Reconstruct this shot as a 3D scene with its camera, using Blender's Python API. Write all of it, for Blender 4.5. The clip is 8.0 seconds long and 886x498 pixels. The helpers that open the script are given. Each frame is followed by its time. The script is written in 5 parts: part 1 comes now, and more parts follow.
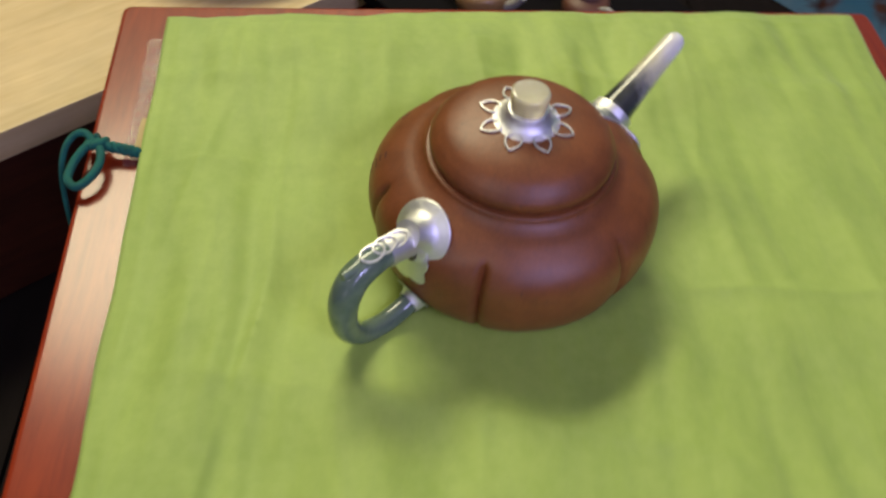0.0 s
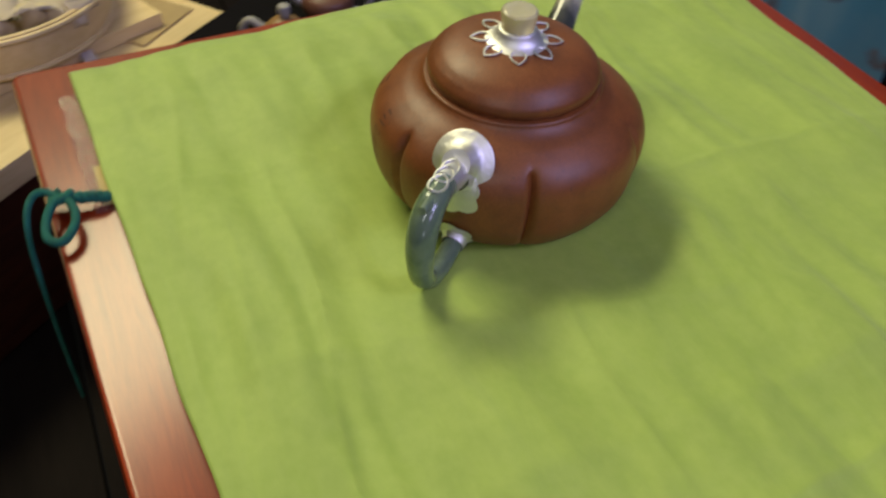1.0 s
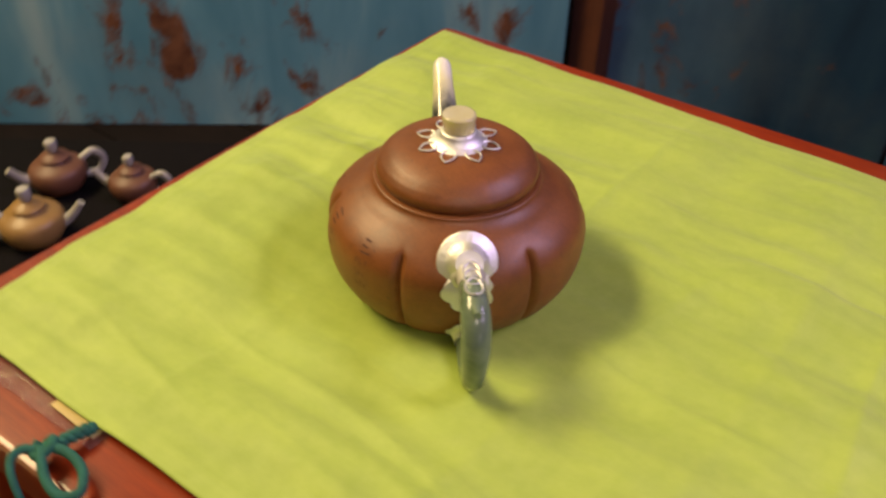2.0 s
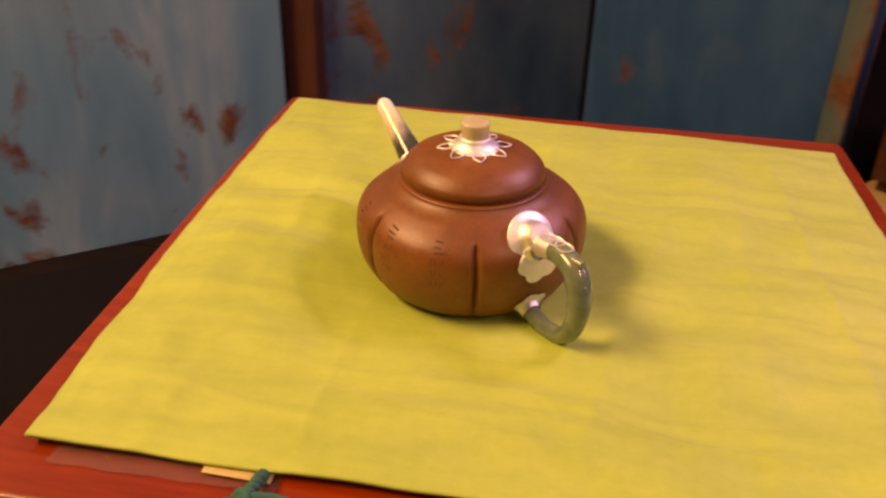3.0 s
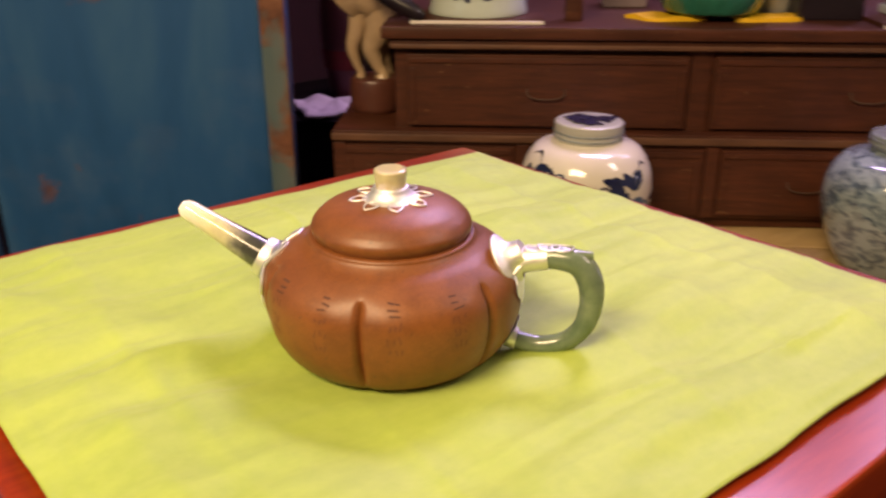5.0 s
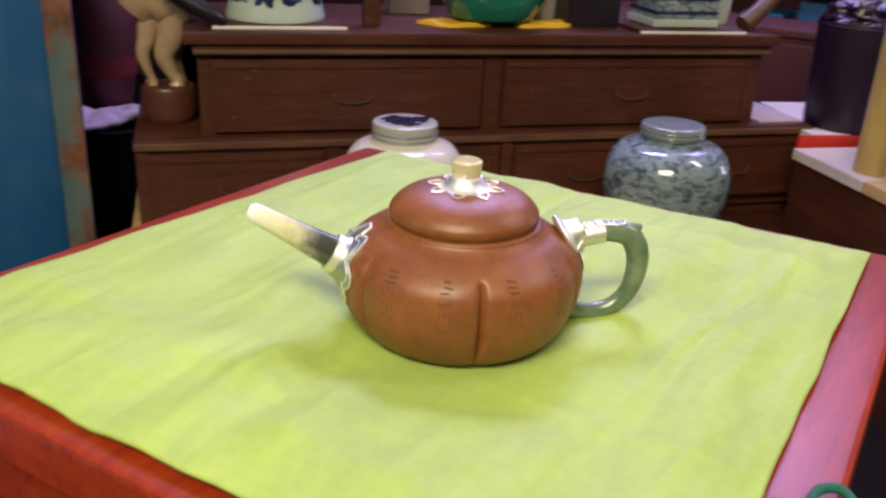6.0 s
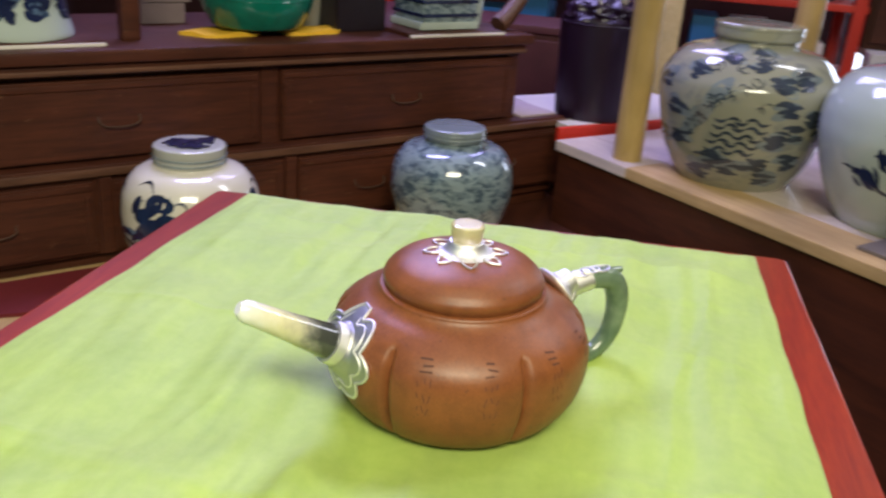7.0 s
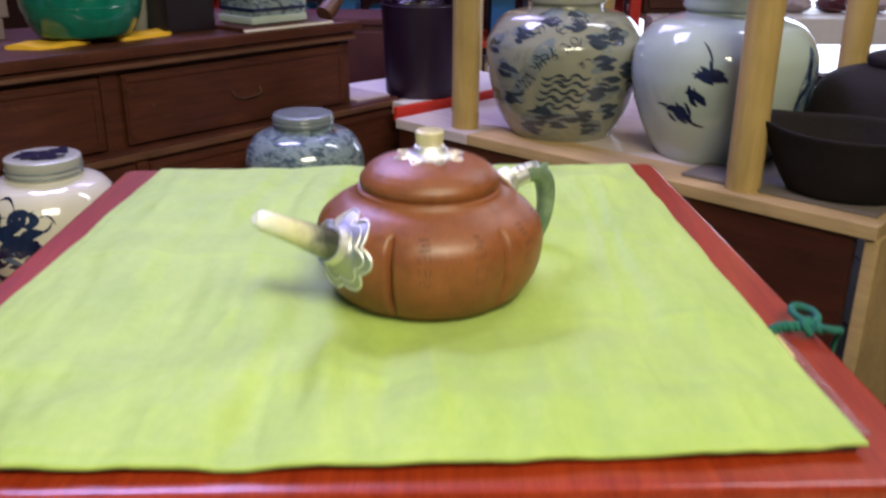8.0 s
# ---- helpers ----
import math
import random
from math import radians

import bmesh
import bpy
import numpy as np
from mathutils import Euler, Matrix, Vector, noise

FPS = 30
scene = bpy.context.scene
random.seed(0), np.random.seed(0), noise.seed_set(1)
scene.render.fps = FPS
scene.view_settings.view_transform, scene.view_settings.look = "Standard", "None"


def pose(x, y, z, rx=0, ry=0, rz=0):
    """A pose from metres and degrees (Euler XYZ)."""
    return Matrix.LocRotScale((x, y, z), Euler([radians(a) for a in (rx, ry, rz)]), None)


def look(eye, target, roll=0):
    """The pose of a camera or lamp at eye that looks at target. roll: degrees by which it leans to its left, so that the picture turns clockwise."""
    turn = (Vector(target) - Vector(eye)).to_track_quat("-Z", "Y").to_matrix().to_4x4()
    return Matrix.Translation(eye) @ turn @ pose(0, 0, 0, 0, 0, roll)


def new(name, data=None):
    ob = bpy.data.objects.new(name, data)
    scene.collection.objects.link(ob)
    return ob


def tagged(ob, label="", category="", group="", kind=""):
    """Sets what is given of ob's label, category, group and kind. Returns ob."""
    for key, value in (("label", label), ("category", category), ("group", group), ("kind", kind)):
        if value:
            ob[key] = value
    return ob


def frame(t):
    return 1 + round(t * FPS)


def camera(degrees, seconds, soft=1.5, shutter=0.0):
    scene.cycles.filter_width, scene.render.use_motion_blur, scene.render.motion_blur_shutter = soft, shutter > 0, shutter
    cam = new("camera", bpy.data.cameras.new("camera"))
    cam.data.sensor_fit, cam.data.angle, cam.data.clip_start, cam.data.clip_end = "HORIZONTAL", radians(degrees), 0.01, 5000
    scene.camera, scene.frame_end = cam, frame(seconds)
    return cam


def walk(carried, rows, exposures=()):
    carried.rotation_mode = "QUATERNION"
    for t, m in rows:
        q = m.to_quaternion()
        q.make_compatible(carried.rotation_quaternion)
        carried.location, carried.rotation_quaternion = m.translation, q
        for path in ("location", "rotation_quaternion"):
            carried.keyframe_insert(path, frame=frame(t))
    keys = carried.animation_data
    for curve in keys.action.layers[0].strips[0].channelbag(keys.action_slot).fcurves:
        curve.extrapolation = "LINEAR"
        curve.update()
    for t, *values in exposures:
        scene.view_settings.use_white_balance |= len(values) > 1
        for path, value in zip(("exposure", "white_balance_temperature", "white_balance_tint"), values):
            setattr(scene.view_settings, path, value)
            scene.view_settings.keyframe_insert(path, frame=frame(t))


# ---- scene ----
cam = camera(53.6, 8.0, soft=2.4, shutter=0.5)
PATH = [
    (0, (0.2612, -0.0578, 0.313), (-0.7488, 0.0556, -0.9227), 5.52),
    (0.5, (0.298, -0.1182, 0.2926), (-0.7496, 0.2053, -0.8726), 2.61),
    (1, (0.2852, -0.1757, 0.2755), (-0.7296, 0.3458, -0.8462), 3.65),
    (1.5, (0.2361, -0.2321, 0.2794), (-0.6054, 0.6004, -0.7971), 4.06),
    (1.7, (0.2269, -0.2481, 0.2847), (-0.5878, 0.6525, -0.7569), 3.05),
    (2.8, (0.0975, -0.4084, 0.276), (-0.2824, 0.9016, -0.5605), 0.12),
    (3, (0.0641, -0.4233, 0.2653), (-0.1903, 0.9309, -0.548), 1.6),
    (3.5, (-0.0226, -0.4168, 0.2421), (-0.0279, 1.007, -0.4879), 2.23),
    (4, (-0.103, -0.383, 0.2479), (0.2008, 1.0344, -0.4294), 1.36),
    (4.5, (-0.1348, -0.3674, 0.229), (0.424, 0.979, -0.4305), 1.53),
    (4.7, (-0.1613, -0.353, 0.2222), (0.5371, 0.9345, -0.4218), 0.57),
    (5.8, (-0.3506, -0.2457, 0.2147), (0.8462, 0.6199, -0.4006), 2.28),
    (6, (-0.3619, -0.2194, 0.2154), (0.8858, 0.5772, -0.3919), 2.99),
    (6.5, (-0.3645, -0.1176, 0.2201), (1.0092, 0.4428, -0.3789), 2.13),
    (7, (-0.3758, -0.0726, 0.2301), (1.0743, 0.2505, -0.364), 4.19),
    (7.5, (-0.422, -0.0372, 0.2294), (1.0717, 0.077, -0.3326), 1.79),
    (8, (-0.4639, -0.0078, 0.1999), (1.0302, -0.0075, -0.3726), 0.41),
]
EXPOSURES = [(0, -0.51, 5750, 11), (0.5, -0.4, 5850, 8), (1.0, -0.59, 6050, 4), (1.5, -0.22, 6050, 2), (1.8, -0.1, 6600, 8), (2.7, -0.1, 11900, 50), (3.5, -0.07, 12200, 57), (4.0, 0.16, 9200, 50), (4.5, 0.34, 8000, 42), (5.6, 0.29, 6500, 24), (6.2, 0.28, 5600, 19), (7, 0.27, 5450, 16), (8, 0.25, 5450, 18)]
walk(cam, [(t, look(e, a, r)) for t, e, a, r in PATH], EXPOSURES)

# ---- light ----
world = bpy.data.worlds.new("shop_air")
scene.world = world
world.use_nodes = True
world.node_tree.nodes["Background"].inputs[0].default_value = (0.55, 0.5, 0.4, 1)
world.node_tree.nodes["Background"].inputs[1].default_value = 0.028


def area_lamp(name, eye, target, sx, sy, watts, color):
    data = bpy.data.lights.new(name, "AREA")
    data.shape, data.size, data.size_y = "RECTANGLE", sx, sy
    data.energy, data.color = watts, color
    ob = new(name, data)
    ob.matrix_world = look(eye, target)
    return ob


# the shop's ceiling lamps, an added fill lamp, and the daylight of the open front
area_lamp("ceiling_tube_warm", (-1.44, -0.46, 1.62), (-0.06, 0.17, 0), 1.25, 0.55, 61, (1.0, 0.87, 0.5))
# added, no such lamp known: brightens the shelf jars and the cabinet
area_lamp("shelf_fill_lamp", (1.3, -1.3, 1.75), (1.2, -0.3, -0.2), 0.3, 1.0, 14, (1.0, 0.93, 0.85))
area_lamp("ceiling_tube_cool", (1.4, 0.85, 1.65), (0, 0, 0), 0.8, 0.5, 33, (0.61, 0.53, 1.0))
area_lamp("ceiling_lamp_violet", (2.76, 0.45, 1.68), (0, 0, 0), 0.9, 0.9, 17, (0.66, 0.54, 1.0))
area_lamp("front_daylight", (3.5, -1.45, 0.1), (0.5, -0.3, 0), 1.1, 0.9, 9, (0.88, 0.93, 1.0))

# ---- materials ----


def ramp(nt, fac, stops):
    n = nt.nodes.new("ShaderNodeValToRGB")
    while len(n.color_ramp.elements) < len(stops):
        n.color_ramp.elements.new(0.5)
    for e, (p, c) in zip(n.color_ramp.elements, stops):
        e.position = p
        e.color = (*c, 1) if len(c) == 3 else c
    nt.links.new(fac, n.inputs[0])
    return n.outputs[0]


def coords(nt, scale=(1, 1, 1)):
    tc = nt.nodes.new("ShaderNodeTexCoord")
    mp = nt.nodes.new("ShaderNodeMapping")
    mp.inputs["Scale"].default_value = scale
    nt.links.new(tc.outputs["Object"], mp.inputs[0])
    return mp.outputs[0]


def noise_tex(nt, vec, scale, detail=4.0, rough=0.55, distort=0.0):
    n = nt.nodes.new("ShaderNodeTexNoise")
    n.inputs["Scale"].default_value = scale
    n.inputs["Detail"].default_value = detail
    n.inputs["Roughness"].default_value = rough
    n.inputs["Distortion"].default_value = distort
    nt.links.new(vec, n.inputs["Vector"])
    return n.outputs[0]


def mix(nt, fac, a, b, mode="MIX"):
    n = nt.nodes.new("ShaderNodeMix")
    n.data_type, n.blend_type = "RGBA", mode
    for sock, val in ((n.inputs[0], fac), (n.inputs[6], a), (n.inputs[7], b)):
        if isinstance(val, bpy.types.NodeSocket):
            nt.links.new(val, sock)
        elif isinstance(val, tuple):
            sock.default_value = (*val[:3], 1)
        else:
            sock.default_value = val
    return n.outputs[2]


def material(name, rough=0.6, metal=0.0, coat=0.0, **more):
    m = bpy.data.materials.new(name)
    m.use_nodes = True
    nt = m.node_tree
    b = nt.nodes["Principled BSDF"]
    b.inputs["Roughness"].default_value = rough
    b.inputs["Metallic"].default_value = metal
    b.inputs["Coat Weight"].default_value = coat
    for k, v in more.items():
        b.inputs[k.replace("_", " ")].default_value = v
    return m, nt, b


def bump(nt, b, height, strength=0.2, dist=0.002):
    n = nt.nodes.new("ShaderNodeBump")
    n.inputs["Strength"].default_value = strength
    n.inputs["Distance"].default_value = dist
    nt.links.new(height, n.inputs["Height"])
    nt.links.new(n.outputs[0], b.inputs["Normal"])


def spread(nt, b, fac, lo, hi):
    n = nt.nodes.new("ShaderNodeMapRange")
    n.inputs["To Min"].default_value, n.inputs["To Max"].default_value = lo, hi
    nt.links.new(fac, n.inputs[0])
    nt.links.new(n.outputs[0], b.inputs["Roughness"])


def plain(name, c, rough=0.6, metal=0.0, vary=0.25, scale=30.0, bumpy=0.15, coat=0.0, stretch=(1, 1, 1), dist=0.001, **more):
    """A surface of one colour, mottled at two scales and slightly uneven."""
    m, nt, b = material(name, rough, metal, coat, **more)
    v = coords(nt, stretch)
    big = noise_tex(nt, v, scale * 0.2, 3)
    fine = noise_tex(nt, v, scale * 2.5, 6, 0.65)
    dark = tuple(x * (1 - vary) for x in c)
    light = tuple(min(1, x * (1 + vary)) for x in c)
    col = mix(nt, 0.35, ramp(nt, big, [(0.3, dark), (0.7, light)]), ramp(nt, fine, [(0.3, dark), (0.7, light)]))
    nt.links.new(col, b.inputs["Base Color"])
    spread(nt, b, big, max(0.03, rough - 0.08), min(1, rough + 0.1))
    bump(nt, b, fine, bumpy, dist)
    return m


def wood(name, c1, c2, rough=0.4, grain=(1, 14, 14), scale=9.0, coat=0.0, bumpy=0.15, scuff=None, gloss=0.26):
    m, nt, b = material(name, rough, 0, coat, Coat_Roughness=gloss)
    v = coords(nt, grain)
    g = noise_tex(nt, v, scale, 7, 0.62, 0.6)
    fine = noise_tex(nt, v, scale * 6, 5, 0.7)
    wide = noise_tex(nt, coords(nt), 6.0, 3)
    col = mix(nt, 0.3, ramp(nt, g, [(0.28, c1), (0.72, c2)]), ramp(nt, fine, [(0.35, c1), (0.7, c2)]))
    tone = ramp(nt, wide, [(0.3, (0.7, 0.7, 0.7)), (0.7, (1.15, 1.12, 1.1))])
    col = mix(nt, 0.8, col, tone, "MULTIPLY")
    if scuff:
        marks = ramp(nt, noise_tex(nt, coords(nt, (3, 9, 9)), 14, 8, 0.75), [(0.62, (0, 0, 0)), (0.7, (1, 1, 1))])
        col = mix(nt, marks, col, scuff)
    nt.links.new(col, b.inputs["Base Color"])
    spread(nt, b, wide, max(0.05, rough - 0.1), min(1, rough + 0.12))
    bump(nt, b, g, bumpy, 0.0008)
    return m


def peeling_paint(name, dark, mid, pale, worn, seed, edge=None):
    """Old paint over rust; edge: how far the worn paint reaches from the leaf's first side."""
    m, nt, b = material(name, 0.55, Specular_IOR_Level=0.25)
    tc = nt.nodes.new("ShaderNodeTexCoord")
    mp = nt.nodes.new("ShaderNodeMapping")
    mp.inputs["Location"].default_value = (seed, seed * 0.7, seed * 1.3)
    nt.links.new(tc.outputs["Object"], mp.inputs[0])
    v = mp.outputs[0]

    def scaled(s):
        q = nt.nodes.new("ShaderNodeMapping")
        q.inputs["Scale"].default_value = s
        nt.links.new(v, q.inputs[0])
        return q.outputs[0]

    tint = noise_tex(nt, scaled((3.0, 3.0, 0.8)), 2.6, 4, 0.55, 0.4)
    blue = ramp(nt, tint, [(0.25, dark), (0.5, mid), (0.75, pale)])
    haze = ramp(nt, noise_tex(nt, v, 5.0, 5, 0.6), [(0.5, (0, 0, 0)), (0.85, (0.4, 0.4, 0.4))])
    blue = mix(nt, haze, blue, tuple(0.5 * x + 0.1 for x in pale))
    where = ramp(nt, noise_tex(nt, v, 1.6, 2), [(0.45, (0, 0, 0)), (0.62, (0.09, 0.09, 0.09))])
    spots = mix(nt, 1.0, noise_tex(nt, scaled((1.5, 1.5, 0.9)), 8.0, 6, 0.6, 0.4), where, "ADD")
    if edge:
        sep = nt.nodes.new("ShaderNodeSeparateXYZ")
        nt.links.new(tc.outputs["Object"], sep.inputs[0])
        mr = nt.nodes.new("ShaderNodeMapRange")
        mr.inputs["From Min"].default_value, mr.inputs["From Max"].default_value = 0.0, edge
        mr.inputs["To Min"].default_value, mr.inputs["To Max"].default_value = 1.0, 0.0
        nt.links.new(sep.outputs["X"], mr.inputs[0])
        scrub = mix(nt, 1.0, mr.outputs[0], ramp(nt, noise_tex(nt, scaled((1, 1, 0.5)), 7, 4), [(0.3, (0.2, 0.2, 0.2)), (0.7, (1, 1, 1))]), "MULTIPLY")
        blue = mix(nt, scrub, blue, tuple(2.2 * x + 0.045 for x in pale))
        spots = mix(nt, 1.0, spots, mix(nt, 1.0, scrub, (0.17, 0.17, 0.17), "MULTIPLY"), "ADD")
    rust = ramp(nt, spots, [(worn, (0, 0, 0)), (worn + 0.1, (1, 1, 1))])
    rusty = ramp(nt, noise_tex(nt, v, 30, 5), [(0.3, (0.07, 0.026, 0.016)), (0.7, (0.2, 0.085, 0.045))])
    nt.links.new(mix(nt, rust, blue, rusty), b.inputs["Base Color"])
    bump(nt, b, rust, 0.35, 0.0015)
    return m


def cloth_material():
    m, nt, b = material("green_cotton", 0.68, Sheen_Weight=0.15, Specular_IOR_Level=0.8)
    v = coords(nt)
    big = noise_tex(nt, v, 7, 4)
    fine = noise_tex(nt, v, 160, 3)
    col = ramp(nt, big, [(0.3, (0.29, 0.42, 0.042)), (0.7, (0.36, 0.49, 0.066))])
    # Streaks along x mix the shade of the wrinkles into the cotton's colour.
    wrinkle_shade = noise_tex(nt, coords(nt, (9, 30, 20)), 1.6, 5, 0.65, 0.4)
    col = mix(nt, 0.5, col, ramp(nt, wrinkle_shade, [(0.3, (0.68, 0.72, 0.78)), (0.65, (1.08, 1.06, 1.0))]), "MULTIPLY")
    col = mix(nt, 0.12, col, ramp(nt, fine, [(0.3, (0.2, 0.27, 0.03)), (0.7, (0.55, 0.6, 0.16))]))
    nt.links.new(col, b.inputs["Base Color"])
    waves = []
    for axis in ("X", "Y"):
        w = nt.nodes.new("ShaderNodeTexWave")
        w.bands_direction = axis
        w.inputs["Scale"].default_value = 420
        w.inputs["Distortion"].default_value = 0.24
        nt.links.new(v, w.inputs["Vector"])
        waves.append(w.outputs["Color"])
    bump(nt, b, mix(nt, 0.5, waves[0], waves[1]), 0.12, 0.0003)
    return m


def clay_material():
    """Fine reddish-brown clay with a handled, slightly blotched surface."""
    m, nt, b = material("purple_clay", 0.45, Specular_IOR_Level=0.5)
    v = coords(nt)
    big = noise_tex(nt, v, 24, 5, 0.65)
    fine = noise_tex(nt, v, 900, 4, 0.7)
    col = ramp(nt, big, [(0.3, (0.16, 0.0468, 0.0115)), (0.68, (0.252, 0.082, 0.019))])
    col = mix(nt, 0.3, col, ramp(nt, fine, [(0.3, (0.11, 0.034, 0.012)), (0.72, (0.3, 0.108, 0.034))]))
    patina = ramp(nt, noise_tex(nt, v, 70, 6, 0.7, 0.5), [(0.36, (0.62, 0.58, 0.6)), (0.56, (1.04, 1.04, 1.04))])
    col = mix(nt, 0.5, col, patina, "MULTIPLY")
    specks = ramp(nt, noise_tex(nt, v, 420, 3, 0.6), [(0.66, (0, 0, 0)), (0.72, (0.7, 0.7, 0.7))])
    col = mix(nt, specks, col, (0.075, 0.028, 0.016))
    nt.links.new(col, b.inputs["Base Color"])
    spread(nt, b, noise_tex(nt, v, 55, 5, 0.65), 0.32, 0.54)
    uneven = noise_tex(nt, v, 140, 4, 0.6)
    bump(nt, b, mix(nt, 0.6, fine, uneven), 0.35, 0.0006)
    return m


def jade(name, stops, scale, rough=0.14, stretch=(1, 1, 1), trans=0.0):
    m, nt, b = material(name, rough, 0, 0.4, Subsurface_Weight=0.25, Transmission_Weight=trans)
    b.inputs["Subsurface Radius"].default_value = (0.004, 0.004, 0.003)
    b.inputs["Subsurface Scale"].default_value = 1.0
    n = noise_tex(nt, coords(nt, stretch), scale, 5, 0.6, 0.5)
    nt.links.new(ramp(nt, n, stops), b.inputs["Base Color"])
    bump(nt, b, n, 0.05, 0.0005)
    return m


def agate_spout():
    """Pale yellowish stone, with a black band towards the pot."""
    m, nt, b = material("agate", 0.12, 0, 0.5, Subsurface_Weight=0.2)
    b.inputs["Subsurface Radius"].default_value = (0.003, 0.003, 0.003)
    tc = nt.nodes.new("ShaderNodeTexCoord")
    sep = nt.nodes.new("ShaderNodeSeparateXYZ")
    nt.links.new(tc.outputs["Object"], sep.inputs[0])
    wob = noise_tex(nt, tc.outputs["Object"], 160, 4)
    add = nt.nodes.new("ShaderNodeMath")
    add.operation = "MULTIPLY_ADD"
    nt.links.new(wob, add.inputs[0])
    add.inputs[1].default_value = 0.016
    nt.links.new(sep.outputs["X"], add.inputs[2])
    mr = nt.nodes.new("ShaderNodeMapRange")
    mr.inputs["From Min"].default_value, mr.inputs["From Max"].default_value = -0.1, -0.052
    nt.links.new(add.outputs[0], mr.inputs[0])
    col = ramp(nt, mr.outputs[0], [(0.0, (0.86, 0.86, 0.84)), (0.16, (0.8, 0.78, 0.66)), (0.36, (0.7, 0.67, 0.42)), (0.5, (0.5, 0.48, 0.33)), (0.6, (0.22, 0.22, 0.18)), (0.72, (0.06, 0.065, 0.055)), (0.88, (0.04, 0.045, 0.04)), (1.0, (0.16, 0.16, 0.13))])
    nt.links.new(col, b.inputs["Base Color"])
    return m


def porcelain(name, ground, blue=(0.03, 0.05, 0.16), amount=None, scale=18.0, stretch=(1, 1, 1), soft=0.05, tint=0.9):
    m, nt, b = material(name, 0.12, 0, 0.5)
    v = coords(nt, stretch)
    big = noise_tex(nt, coords(nt), 9, 3)
    col = ramp(nt, big, [(0.3, tuple(x * 0.86 for x in ground)), (0.7, ground)])
    if amount:
        pat = ramp(nt, noise_tex(nt, v, scale, 5, 0.6, 0.8), [(amount, (0, 0, 0)), (amount + soft, (tint, tint, tint))])
        shade = ramp(nt, noise_tex(nt, coords(nt), 60, 4), [(0.3, blue), (0.75, tuple(min(1, x * 3.2) for x in blue))])
        col = mix(nt, pat, col, shade)
    specks = ramp(nt, noise_tex(nt, coords(nt), 120, 3), [(0.72, (0, 0, 0)), (0.76, (0.5, 0.5, 0.5))])
    nt.links.new(mix(nt, specks, col, (0.25, 0.24, 0.2)), b.inputs["Base Color"])
    bump(nt, b, big, 0.08, 0.003)
    return m


M_CLOTH = cloth_material()
M_LACQUER = wood("red_lacquered_wood", (0.165, 0.012, 0.002), (0.33, 0.041, 0.005), 0.44, (1, 10, 10), 10, 0.8, 0.06, gloss=0.2)
M_LACQUER.node_tree.nodes["Principled BSDF"].inputs["Specular IOR Level"].default_value = 0.16
M_CLAY = clay_material()
M_SILVER = plain("worn_silver", (0.86, 0.85, 0.83), 0.52, 1.0, 0.12, 120, 0.15)
M_SILVER_GREY = plain("satin_silver", (0.46, 0.46, 0.46), 0.46, 1.0, 0.15, 120, 0.15)
M_SILVER_MATTE = plain("matte_silver", (0.88, 0.87, 0.84), 0.5, 1.0, 0.12, 90, 0.5)
M_GREEN_JADE = jade("green_jade", [(0.3, (0.085, 0.135, 0.085)), (0.55, (0.15, 0.205, 0.135)), (0.75, (0.23, 0.28, 0.19))], 60, 0.2)
M_YELLOW_JADE = jade("yellow_jade", [(0.3, (0.78, 0.71, 0.4)), (0.7, (0.88, 0.82, 0.56))], 70, 0.18, (1, 1, 1), 0.5)
M_AGATE = agate_spout()
M_INK = plain("engraved_line", (0.085, 0.034, 0.021), 0.9)
M_INK_FAINT = plain("shallow_engraved_line", (0.12, 0.044, 0.026), 0.8)
M_CORD = plain("green_cord_yarn", (0.01, 0.11, 0.075), 0.85, 0, 0.35, 500, 0.6)
M_DARK_WOOD = wood("dark_stained_wood", (0.025, 0.007, 0.0033), (0.09, 0.025, 0.0098), 0.5, (1, 9, 14), 9, 0.06, 0.3, (0.16, 0.08, 0.036))
M_DARK_WOOD.node_tree.nodes["Principled BSDF"].inputs["Specular IOR Level"].default_value = 0.3
M_WORN_EDGE = wood("rubbed_brown_wood", (0.05, 0.019, 0.009), (0.15, 0.066, 0.031), 0.5, (1, 9, 12), 9, 0.0, 0.3)
M_RED_BROWN = wood("red_brown_wood", (0.026, 0.007, 0.003), (0.088, 0.023, 0.0085), 0.45, (1, 8, 8), 5, 0.1, 0.1)
M_PINE_PALE = wood("planed_white_pine", (0.62, 0.46, 0.2), (0.8, 0.64, 0.34), 0.5, (1, 12, 12), 7, 0.0, 0.2)
# Paler than the pine lip: daylight's reflection on the shelf is in the colour.
M_SHELF_GLARE = wood("pale_glare_board", (0.5, 0.42, 0.37), (0.68, 0.59, 0.54), 0.34, (1, 10, 10), 6, 0.2, 0.1)
M_TAN = wood("pale_pine", (0.38, 0.25, 0.1), (0.56, 0.4, 0.19), 0.5, (1, 12, 12), 7, 0.0, 0.2)
M_BAMBOO = wood("yellow_bamboo", (0.36, 0.24, 0.07), (0.52, 0.37, 0.14), 0.38, (14, 14, 1), 9, 0.1)
M_PAINT_PALE = peeling_paint("peeling_pale_blue_paint", (0.052, 0.19, 0.27), (0.105, 0.28, 0.37), (0.29, 0.44, 0.46), 0.6, 1.7)
# Deep blue paint; the leaf's shade is in its darker colour too.
M_PAINT_NAVY_SHADED = peeling_paint("peeling_navy_paint_shaded", (0.008, 0.022, 0.056), (0.016, 0.05, 0.115), (0.034, 0.09, 0.15), 0.62, 4.1, 0.3)
